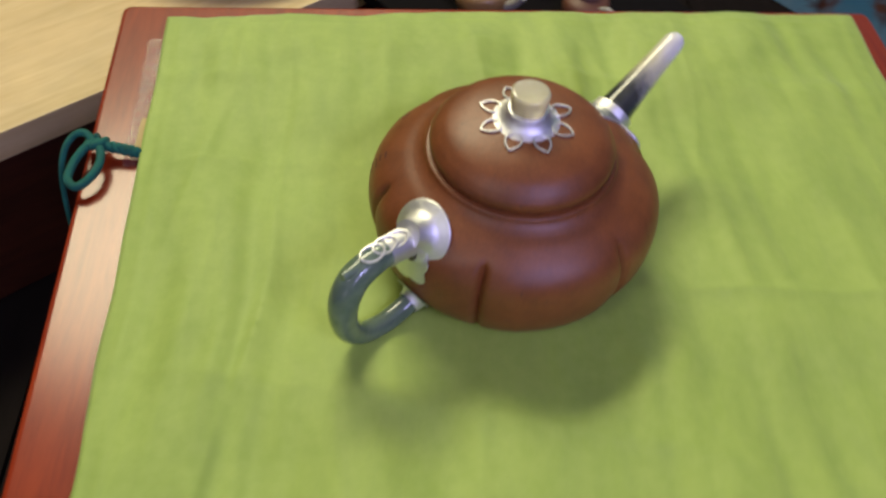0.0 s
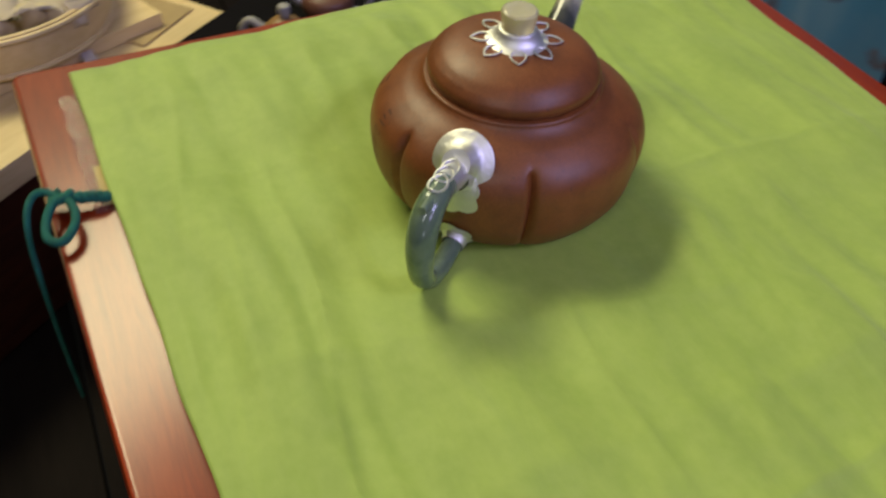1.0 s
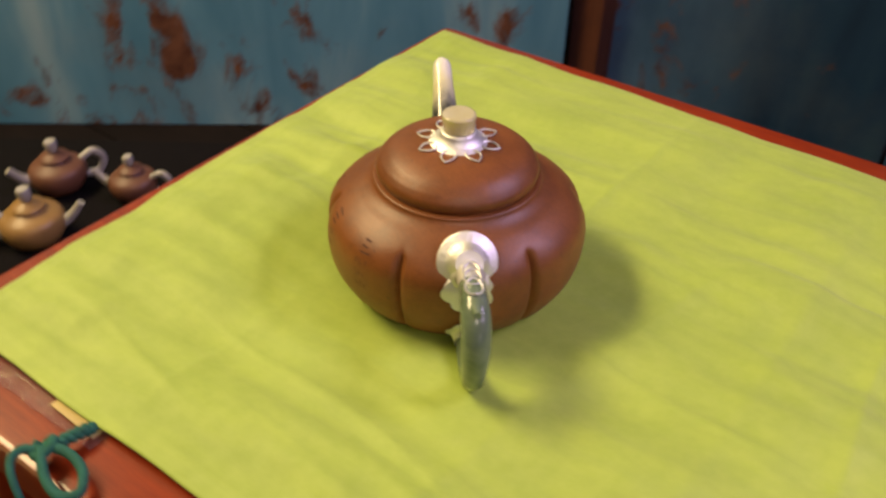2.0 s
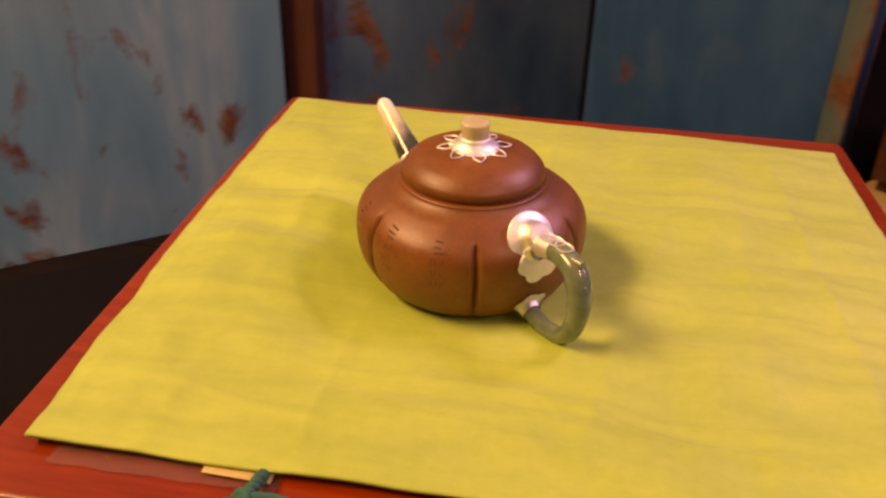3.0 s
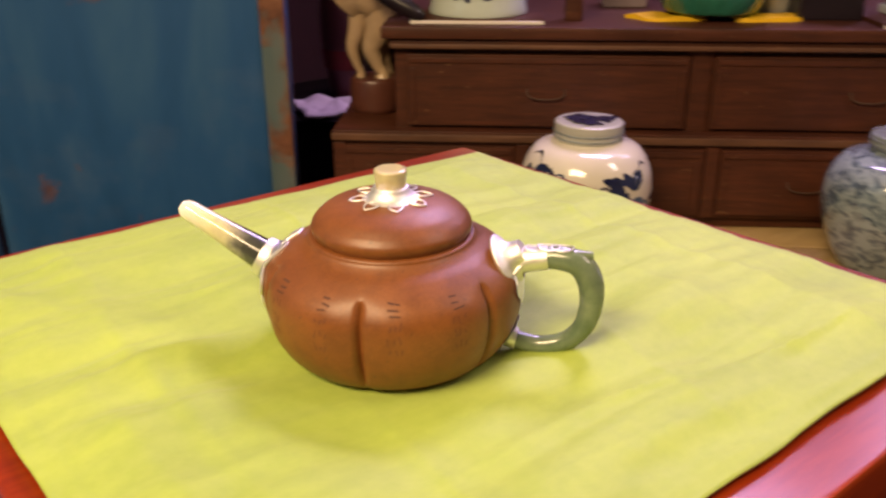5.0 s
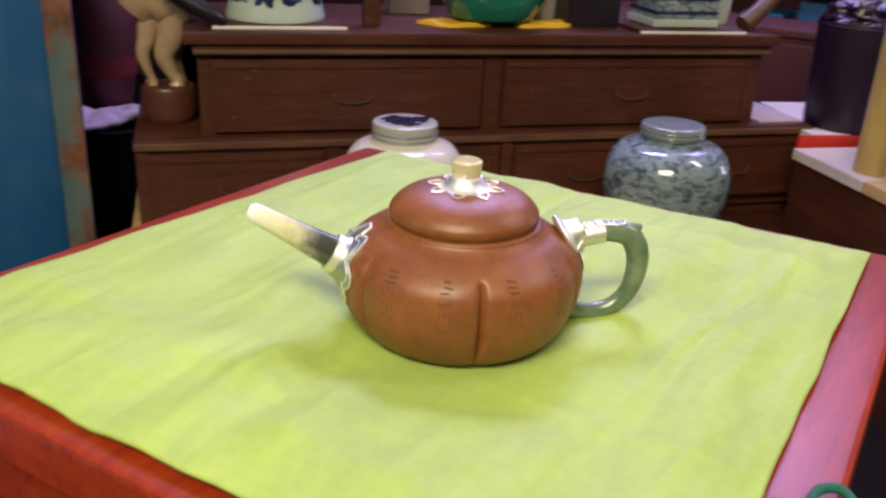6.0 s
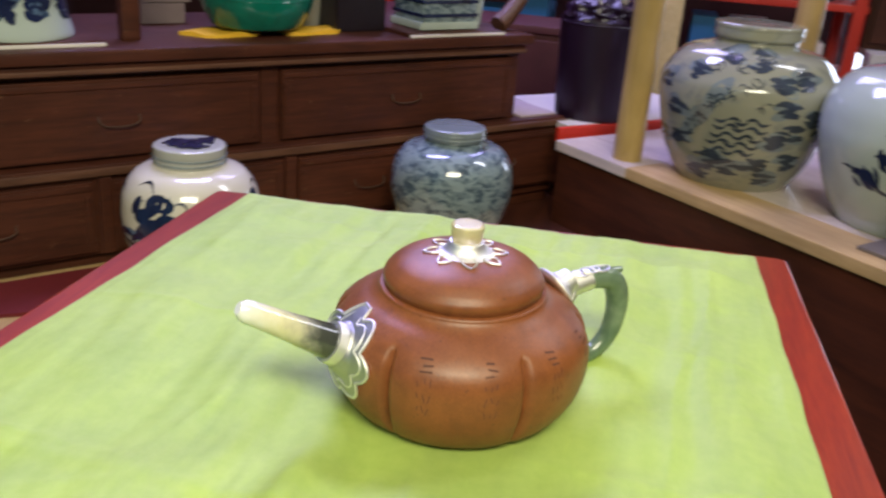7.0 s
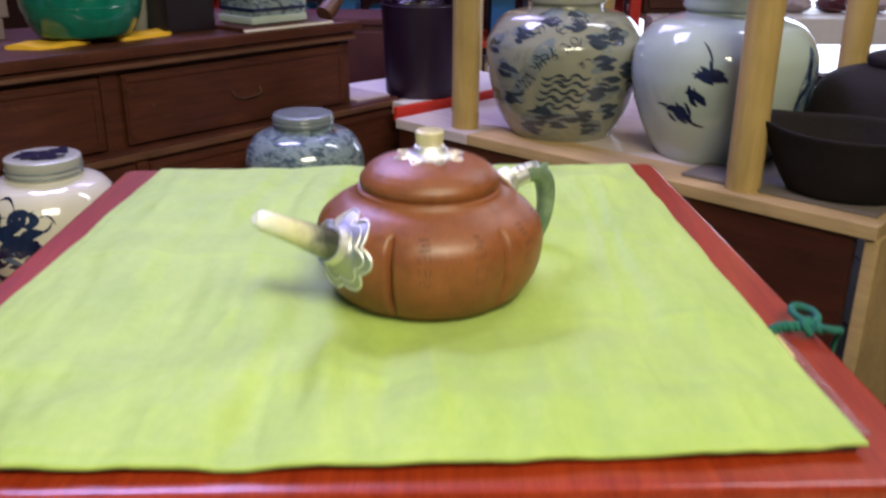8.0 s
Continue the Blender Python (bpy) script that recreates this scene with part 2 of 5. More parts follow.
M_PAINT_TEAL = peeling_paint("peeling_teal_paint", (0.004, 0.047, 0.13), (0.01, 0.07, 0.185), (0.03, 0.106, 0.21), 0.7, 9.3)
M_PAINT_EDGE = peeling_paint("rust_eaten_paint", (0.03, 0.065, 0.08), (0.06, 0.1, 0.105), (0.11, 0.13, 0.12), 0.53, 6.0)
M_RUST = wood("rust_red_painted_wood", (0.055, 0.016, 0.009), (0.14, 0.04, 0.018), 0.6, (9, 9, 1), 9)
M_BLACK = plain("black_lacquer", (0.012, 0.008, 0.012), 0.3, 0, 0.3, 20)
M_DARK_CLAY = plain("black_earthenware", (0.009, 0.006, 0.006), 0.8, 0, 0.4, 25, 0.5, dist=0.004, Specular_IOR_Level=0.25)
M_MATTE_BLACK = plain("matt_black_paint", (0.004, 0.003, 0.004), 0.8, 0, 0.3, 20, Specular_IOR_Level=0.1)
M_LILAC = plain("greyish_lilac_card", (0.2, 0.15, 0.16), 0.7, 0, 0.2, 20)
M_GREY_WASH = plain("grey_wash", (0.17, 0.2, 0.21), 0.14, 0, 0.4, 160, 0.0, 0.5)
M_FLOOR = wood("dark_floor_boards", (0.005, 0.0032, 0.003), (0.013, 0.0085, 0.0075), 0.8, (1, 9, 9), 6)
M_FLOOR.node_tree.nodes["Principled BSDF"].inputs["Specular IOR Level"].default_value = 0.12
M_WALL = plain("maroon_wall", (0.042, 0.011, 0.013), 0.85, 0, 0.3, 8)
M_PALE_STONE = plain("pale_stone", (0.36, 0.34, 0.3), 0.3)
M_CEIL = plain("white_plaster", (0.62, 0.58, 0.54), 0.9, 0, 0.15, 8)
M_RED = plain("red_cloth", (0.12, 0.004, 0.007), 0.8, 0, 0.2, 20, 0.3)
M_REDPAINT = plain("red_painted_wood", (0.5, 0.03, 0.012), 0.4, 0, 0.2, 12)
M_YELLOW = plain("yellow_silk", (0.72, 0.42, 0.01), 0.6, 0, 0.15, 30)
M_GREEN_GLAZE = plain("green_glaze", (0.009, 0.13, 0.088), 0.14, 0, 0.6, 20, 0.25, 0.6, dist=0.004)
M_WHITE = plain("white_painted_board", (0.62, 0.57, 0.52), 0.5, 0, 0.1, 20)
M_CREAM = plain("cream_glaze", (0.36, 0.25, 0.15), 0.25, 0, 0.3, 16)
M_COBALT = plain("cobalt_brushwork", (0.012, 0.018, 0.055), 0.14, 0, 0.5, 160, 0.0, 0.5)
M_COBALT_PALE = plain("washed_cobalt", (0.075, 0.12, 0.2), 0.14, 0, 0.4, 160, 0.0, 0.5)
M_COBALT_GREY = plain("grey_cobalt_brushwork", (0.036, 0.046, 0.066), 0.14, 0, 0.5, 160, 0.0, 0.5)
M_PURPLE_BLACK = plain("purple_black_lacquer", (0.014, 0.005, 0.017), 0.36, 0, 0.3, 20)
M_PURPLE_FILM = plain("violet_plastic_film", (0.02, 0.008, 0.025), 0.3, 0, 0.5, 60, 0.2, 0.1, dist=0.002)
M_PINK_WHITE = plain("pinkish_white_cotton", (0.42, 0.34, 0.35), 0.85, 0, 0.15, 30)
M_MAROON = plain("maroon_paint", (0.075, 0.015, 0.02), 0.55, 0, 0.3, 10)
M_PORC_BLUEGREY = porcelain("blue_grey_porcelain", (0.2, 0.235, 0.245))
M_PORC_FLORAL = porcelain("cream_porcelain", (0.62, 0.58, 0.47))
M_PORC_DENSE = porcelain("blue_mottled_porcelain", (0.23, 0.29, 0.31), (0.012, 0.022, 0.038), 0.45, 50, (1, 1, 1.8), 0.15, 0.82)
M_PORC_DRAGON = porcelain("grey_cream_porcelain", (0.29, 0.29, 0.22), (0.05, 0.06, 0.075), 0.54, 15, (1, 1, 1.8), 0.12, 0.5)
M_PORC_CELADON = porcelain("celadon_porcelain", (0.42, 0.48, 0.43))
M_PORC_LID = porcelain("grey_porcelain", (0.42, 0.42, 0.38))
M_PAPER = plain("yellow_paper", (0.55, 0.42, 0.16), 0.8)
M_PAPER_PALE = plain("cream_packing_paper", (0.62, 0.52, 0.33), 0.8, 0, 0.12, 40, 0.3)
M_CARD = plain("tan_card", (0.42, 0.3, 0.13), 0.7, 0, 0.15, 30)
M_GREY_BOARD = plain("grey_stained_board", (0.12, 0.1, 0.085), 0.6, 0, 0.25, 25)
M_BROWN = plain("reddish_brown_pottery", (0.15, 0.06, 0.035), 0.5, 0, 0.3, 20)
M_BLUE_BOX = plain("blue_card", (0.02, 0.13, 0.35), 0.6)
M_PLASTIC, _nt, _b = material("clear_plastic", 0.1, 0, 0, Transmission_Weight=0.9, Alpha=0.5)
_b.inputs["Base Color"].default_value = (0.85, 0.78, 0.74, 1)
bump(_nt, _b, noise_tex(_nt, coords(_nt), 180, 5), 0.8, 0.002)

M_FELT = plain("black_felt", (0.012, 0.013, 0.014), 0.95)

# ---- mesh helpers ----


def link_mesh(name, bm, mat, parent=None, label="", smooth=True):
    bmesh.ops.recalc_face_normals(bm, faces=bm.faces)
    me = bpy.data.meshes.new(name)
    bm.to_mesh(me)
    bm.free()
    if smooth:
        me.shade_smooth()
        me.set_sharp_from_angle(angle=radians(38))
    me.materials.append(mat)
    ob = new(name, me)
    ob.parent = parent
    if smooth and name != "plank" and len(me.polygons) < 4000:
        even = ob.modifiers.new("even_shading", "WEIGHTED_NORMAL")
        even.keep_sharp = True
    if label:
        tagged(ob, label)
    return ob


def part(name, bm, mat, parent, label="", smooth=True):
    return link_mesh(name, bm, mat, parent, label, smooth)


def thing(name, m, label, category, group="", kind=""):
    ob = new(name)
    ob.empty_display_size = 0.05
    ob.matrix_world = m
    return tagged(ob, label, category, group, kind)


def box(bm, sx, sy, sz, x=0.0, y=0.0, z=0.0, bevel=0.0, m=None):
    """A box with its middle at x, y, z, its edges rounded."""
    b2 = bmesh.new()
    bmesh.ops.create_cube(b2, size=1, matrix=Matrix.Diagonal((sx, sy, sz, 1)))
    if bevel:
        bmesh.ops.bevel(b2, geom=b2.edges[:], offset=bevel, segments=2, profile=0.6, affect="EDGES")
    place = (m or Matrix()) @ Matrix.Translation((x, y, z))
    made = {v: bm.verts.new(place @ v.co) for v in b2.verts}
    for f in b2.faces:
        bm.faces.new([made[v] for v in f.verts])
    b2.free()
    return bm


def boxes(*rows, bevel=0.0):
    bm = bmesh.new()
    for r in rows:
        box(bm, *r, bevel=bevel)
    return bm


def lathe(profile, n=72, bm=None, cap=True):
    """Turns (radius, height) pairs round the z axis."""
    bm = bm or bmesh.new()
    rings = []
    for r, z in profile:
        rings.append([bm.verts.new((r * math.cos(2 * math.pi * i / n), r * math.sin(2 * math.pi * i / n), z)) for i in range(n)])
    for a, b in zip(rings, rings[1:]):
        for i in range(n):
            j = (i + 1) % n
            bm.faces.new((a[i], a[j], b[j], b[i]))
    if cap:
        bm.faces.new(rings[0][::-1])
        bm.faces.new(rings[-1])
    return bm


def smooth_line(points, steps):
    """Points on a smooth curve through the given ones."""
    p = [Vector(q) for q in points]
    p = [p[0] * 2 - p[1]] + p + [p[-1] * 2 - p[-2]]
    out = []
    for i in range(1, len(p) - 2):
        for k in range(steps):
            t = k / steps
            a, b, c, d = p[i - 1 : i + 3]
            out.append(0.5 * (2 * b + (c - a) * t + (2 * a - 5 * b + 4 * c - d) * t * t + (3 * b - a - 3 * c + d) * t**3))
    out.append(p[-2])
    return out


def tube(points, radius, n=12, bm=None, flat=1.0):
    """Sweeps a ring along points; radius: a number or a function of 0 to 1."""
    bm = bm or bmesh.new()
    pts = [Vector(q) for q in points]
    rings, side = [], None
    for i, p in enumerate(pts):
        way = (pts[min(i + 1, len(pts) - 1)] - pts[max(i - 1, 0)]).normalized()
        if side is None:
            side = way.orthogonal().normalized()
        side = (side - way * side.dot(way)).normalized()
        up = way.cross(side)
        r = radius(i / (len(pts) - 1)) if callable(radius) else radius
        rings.append([bm.verts.new(p + side * (r * math.cos(2 * math.pi * k / n)) + up * (r * flat * math.sin(2 * math.pi * k / n))) for k in range(n)])
    for a, b in zip(rings, rings[1:]):
        for k in range(n):
            j = (k + 1) % n
            bm.faces.new((a[k], a[j], b[j], b[k]))
    bm.faces.new(rings[0][::-1])
    bm.faces.new(rings[-1])
    return bm


def curve_at(profile):
    """Height to radius, smoothly, for the pairs of a profile."""
    zs, rs = [z for r, z in profile], [r for r, z in profile]

    def r_of(z):
        return float(np.interp(z, zs, rs))

    return r_of


def rounded(profile, steps=8):
    return [(p.x, p.z) for p in smooth_line([(r, 0, z) for r, z in profile], steps)]


def strokes(bm, r_of, rows, lift=0.0006):
    """Brush strokes on a turned surface: angle, height, length, width, slant in degrees, bend."""
    for phi, z, length, width, slant, bend in rows:
        left, right, n = [], [], 8
        ca, sa = math.cos(radians(slant)), math.sin(radians(slant))
        r0 = r_of(z)
        for i in range(n + 1):
            t = i / n - 0.5
            w = width * (0.25 + 0.75 * (1 - (2 * t) ** 2)) * 0.5
            off = bend * length * (0.25 - t * t)
            for s, side in ((w + off, left), (off - w, right)):
                u, v = t * length * ca - s * sa, t * length * sa + s * ca
                r, a = r_of(z + v) + lift, radians(phi) + u / r0
                side.append(bm.verts.new((r * math.cos(a), r * math.sin(a), z + v)))
        for i in range(n):
            bm.faces.new((left[i], left[i + 1], right[i + 1], right[i]))
    return bm


# ---- the room ----
FLOOR_Z, PLAT_Z = -0.55, -0.33


def slab(name, mat, label, *rows, kind="structure", bevel=0.0):
    ob = link_mesh(name, boxes(*rows, bevel=bevel), mat)
    return tagged(ob, label, name.split("_")[0], kind=kind)


floor = tagged(new("floor"), "dark worn wooden shop floor boards", "floor", kind="structure")
slab("wall_west", M_WALL, "dark maroon shop wall", (0.1, 5.4, 2.55, -2.35, 0.1, 0.725))
slab("wall_south", M_WALL, "dark maroon shop wall", (6.0, 0.1, 2.55, 0.6, -2.65, 0.725))
slab("wall_north", M_WALL, "dark maroon shop wall", (6.0, 0.1, 2.55, 0.6, 2.85, 0.725))
# the open shop front: wall pieces round a wide opening
slab("wall_east", M_WALL, "dark maroon shop wall with an open doorway",
     # third piece: unseen header, set low to block glare on the table
     (0.1, 3.7, 2.55, 3.65, 1.0, 0.725), (0.1, 0.55, 2.55, 3.65, -2.375, 0.725), (0.1, 1.25, 1.45, 3.65, -1.475, 1.275), (0.1, 1.25, 0.06, 3.65, -1.475, -0.52))
slab("ceiling", M_CEIL, "plain grey plaster ceiling", (6.2, 5.6, 0.1, 0.6, 0.1, 2.05))
m_sky, _nt2, _b2 = material("bright_street", 0.9)
_b2.inputs["Emission Color"].default_value = (0.95, 0.97, 1.0, 1)
_b2.inputs["Emission Strength"].default_value = 2.2
_b2.inputs["Base Color"].default_value = (0.8, 0.8, 0.8, 1)
slab("backdrop", m_sky, "overexposed daylight of the street outside", (0.05, 3.5, 3.0, 4.4, -1.6, 0.4), kind="structure")

# wooden platform along the cabinet
PLATFORM = pose(0.567, 0.84, 0, 0, 0, -40.8)
platform = tagged(new("platform"), "pale wooden display platform of planed boards", "platform", kind="structure")


def paint_leaf(name, a, b, label, mat, edges, z0=FLOOR_Z, z1=1.35, thick=0.035):
    """An old painted door leaf that stands between the plan points a and b."""
    a, b = Vector((*a, 0)), Vector((*b, 0))
    d = b - a
    w = d.length
    root = thing(name, Matrix.Translation((a.x, a.y, z0)) @ Matrix.Rotation(math.atan2(d.y, d.x), 4, "Z"), label, "door leaf", "old painted door leaves")
    h = z1 - z0
    part("panel", boxes((w - 0.004, thick, h, w / 2, 0, h / 2), bevel=0.004), mat, root)
    for x in edges(w):
        part("stile", boxes((0.04, thick + 0.012, h, x, 0, h / 2), bevel=0.004), M_PAINT_EDGE, root, "rust-eaten worn edge strip")
    return root


paint_leaf("painted_door", (-1.46, 0.27), (-0.515, 1.03), "weathered pale blue door leaf with rust stains", M_PAINT_PALE, lambda w: ())
paint_leaf("painted_door", (-0.465, 1.11), (0.015, 1.285), "weathered deep blue door leaf, its shade put into the paint", M_PAINT_NAVY_SHADED, lambda w: ())
paint_leaf("painted_door", (0.035, 1.275), (0.452, 0.973), "weathered teal blue door leaf with rusty edge", M_PAINT_TEAL, lambda w: (w - 0.022,))
tagged(link_mesh("door_post", boxes((0.06, 0.06, 1.9, -0.485, 1.075, 0.4), bevel=0.006), M_RUST), "rust-red painted wooden door post", "post")

# ---- the table ----
TOP_Z = -0.0042
TABLE = [(-0.181, -0.210), (-0.196, 0.248), (0.250, 0.260), (0.284, -0.191)]
CLOTH = [(-0.162, -0.180), (-0.184, 0.231), (0.238, 0.226), (0.262, -0.165)]


def bilinear(q, u, v):
    a, b, c, d = (Vector(p) for p in q)
    return (a * (1 - v) + b * v) * (1 - u) + (d * (1 - v) + c * v) * u


def build_table():
    root = thing("tea_table", pose(0, 0, FLOOR_Z), "square red-lacquered wooden tea table", "table")
    bm = bmesh.new()
    n = 6
    top, low = TOP_Z - FLOOR_Z, TOP_Z - FLOOR_Z - 0.026
    prof = [(0.0, low), (0.0, top - 0.004), (0.0012, top - 0.0012), (0.004, top)]
    rings = []
    mid = Vector((0.038, 0.029))
    for inset, z in prof:
        ring = []
        for i, p in enumerate(TABLE):
            p = Vector(p)
            before, after = Vector(TABLE[i - 1]), Vector(TABLE[(i + 1) % 4])
            for k in range(n):
                t = k / (n - 1)
                c0, c1 = p + (before - p).normalized() * 0.006, p + (after - p).normalized() * 0.006
                q = c0 * (1 - t) ** 2 + p * 2 * t * (1 - t) + c1 * t * t
                q = q + (mid - q).normalized() * inset * 1.3
                ring.append(bm.verts.new((q.x, q.y, z)))
        rings.append(ring)
    for a, b in zip(rings, rings[1:]):
        for i in range(len(a)):
            j = (i + 1) % len(a)
            bm.faces.new((a[i], a[j], b[j], b[i]))
    bm.faces.new(rings[0][::-1])
    bm.faces.new(rings[-1])
    part("tabletop", bm, M_LACQUER, root)
    inner = [mid + (Vector(p) - mid) * 0.86 for p in TABLE]
    for p in inner:
        part("leg", tube(smooth_line([(p.x, p.y, low), (p.x, p.y, low * 0.5), (p.x, p.y, 0)], 4), lambda t: 0.021 - 0.004 * t, 16), M_LACQUER, root)
    for i in range(4):
        a, b = inner[i], inner[(i + 1) % 4]
        d, m2 = b - a, (a + b) / 2
        rot = Matrix.Translation((m2.x, m2.y, low - 0.03)) @ Matrix.Rotation(math.atan2(d.y, d.x), 4, "Z")
        bm = bmesh.new()
        box(bm, d.length, 0.018, 0.06, bevel=0.002, m=rot)
        part("apron", bm, M_LACQUER, root)
    return root


build_table()


def build_cloth():
    bm = bmesh.new()
    n = 230
    grid = []
    for i in range(n + 1):
        row = []
        for j in range(n + 1):
            u, v = i / n, j / n
            wob = 0.0015
            p = bilinear(CLOTH, u, v)
            edge = min(u, 1 - u, v, 1 - v)
            fade = max(0, 1 - edge * 8)
            p = p + Vector((noise.noise((p.y * 22, 3, 1)), noise.noise((p.x * 22, 7, 2)))) * wob * fade
            p = p + Vector((-0.004 * math.sin(math.pi * v) * max(0, 1 - u * 4), 0))
            rad = math.hypot(p.x, p.y)
            calm = min(1, max(0, (rad - 0.05) / 0.05))
            sway = 0.012 * noise.noise((p.x * 9, p.y * 5, 7))
            fold = noise.noise((p.x * 4, (p.y + sway) * 30, 2.2))
            narrow = noise.noise((p.x * 9, (p.y + sway * 0.7) * 75, 4.1))
            cross = noise.noise(((p.x + sway) * 26, p.y * 5, 8.3))
            crease = max(0, 1 - abs(noise.noise((p.x * 2.6, (p.y + 0.8 * sway) * 19, 6.4))) * 1.6) ** 5 + 0.6 * max(0, 1 - abs(noise.noise(((p.x - sway) * 15, p.y * 2.4, 1.7))) * 1.8) ** 5
            some = 0.5 + 0.5 * noise.noise((p.x * 7, p.y * 8, 11))
            h = 0.0028 * crease * (0.35 + some) + 0.0034 + 0.0058 * fold + 0.0027 * narrow * some * 2 + 0.0036 * cross * (1.2 - some) + 0.0042 * noise.noise((p.x * 17, p.y * 22, 5)) + 0.0007 * noise.noise((p.x * 48, p.y * 70, 9))
            # pressed folds and a hem
            h += sum(a * math.exp(-(((q - c + 0.3 * sway) / 0.005) ** 2)) for a, q, c in ((0.0018 * some, p.x, -0.112), (0.0026 * some, p.y, -0.112), (0.0018 * some, p.y, 0.106), (0.001 * some, p.x, 0.155)))
            hem = 0.0005 * math.exp(-(((edge - 0.022) / 0.006) ** 2))
            lift = 0.0008 * max(0, 1 - v * 18) * (0.6 + 0.5 * noise.noise((p.x * 9, 0, 4))) + 0.0004 * max(0, 1 - u * 18)
            row.append(bm.verts.new((p.x, p.y, -0.0006 + max(0, h + 0.0006) * calm * min(1, 0.25 + edge * 9) + hem * calm + max(0, lift))))
        grid.append(row)
    for i in range(n):
        for j in range(n):
            bm.faces.new((grid[i][j], grid[i + 1][j], grid[i + 1][j + 1], grid[i][j + 1]))
    ob = link_mesh("table_cloth", bm, M_CLOTH)
    ob.data.shade_smooth()
    s = ob.modifiers.new("thickness", "SOLIDIFY")
    s.thickness, s.offset = 0.0017, -1
    return tagged(ob, "creased yellow-green cotton cloth spread on the table", "cloth")


build_cloth()


def build_pad():
    bm = bmesh.new()
    low, high = [], []
    for q, (u0, v0) in ((0, (0.008, 0.008)), (1, (0.008, 0.992)), (2, (0.992, 0.992)), (3, (0.992, 0.008))):
        u1, v1 = ((0.008, 0.992), (0.992, 0.992), (0.992, 0.008), (0.008, 0.008))[q]
        for k in range(12):
            t = k / 12
            p = bilinear(CLOTH, u0 + (u1 - u0) * t, v0 + (v1 - v0) * t)
            low.append(bm.verts.new((p.x, p.y, TOP_Z + 0.0001)))
            high.append(bm.verts.new((p.x, p.y, -0.0024)))
    for i in range(len(low)):
        j = (i + 1) % len(low)
        bm.faces.new((low[i], low[j], high[j], high[i]))
    bm.faces.new(low)
    bm.faces.new(high[::-1])
    return tagged(link_mesh("felt_pad", bm, M_FELT), "thin black felt pad under the cloth", "pad")


build_pad()

# ---- the teapot; its handle points along its own +x ----
POT = pose(0, 0, 0, 0, 0, -48.3)
BODY_PROFILE = rounded([(0.0445, 0.0), (0.0495, 0.0012), (0.0555, 0.007), (0.0608, 0.018), (0.0627, 0.030), (0.0617, 0.040), (0.0572, 0.0474), (0.0500, 0.0528), (0.0444, 0.0556), (0.0417, 0.0574), (0.0404, 0.0588), (0.0401, 0.0597), (0.0394, 0.0604), (0.0380, 0.0606)], 8)
body_r = curve_at(BODY_PROFILE)


def lobed(phi, z):
    """The pot's radius: six lobes with a groove between each two."""
    r = body_r(z)
    near = (math.degrees(phi) - 30) % 60
    near = min(near, 60 - near)
    high = 1 / (1 + math.exp((z - 0.0475 + 0.0012 * (near / 30) ** 2) / 0.0011))
    low = min(1, max(0.35, z / 0.015))
    cut = 0.0034 * math.exp(-((near / 1.4) ** 2)) + 0.0013 * math.exp(-((near / 8.0) ** 2))
    return r + (0.0007 - cut) * high * low


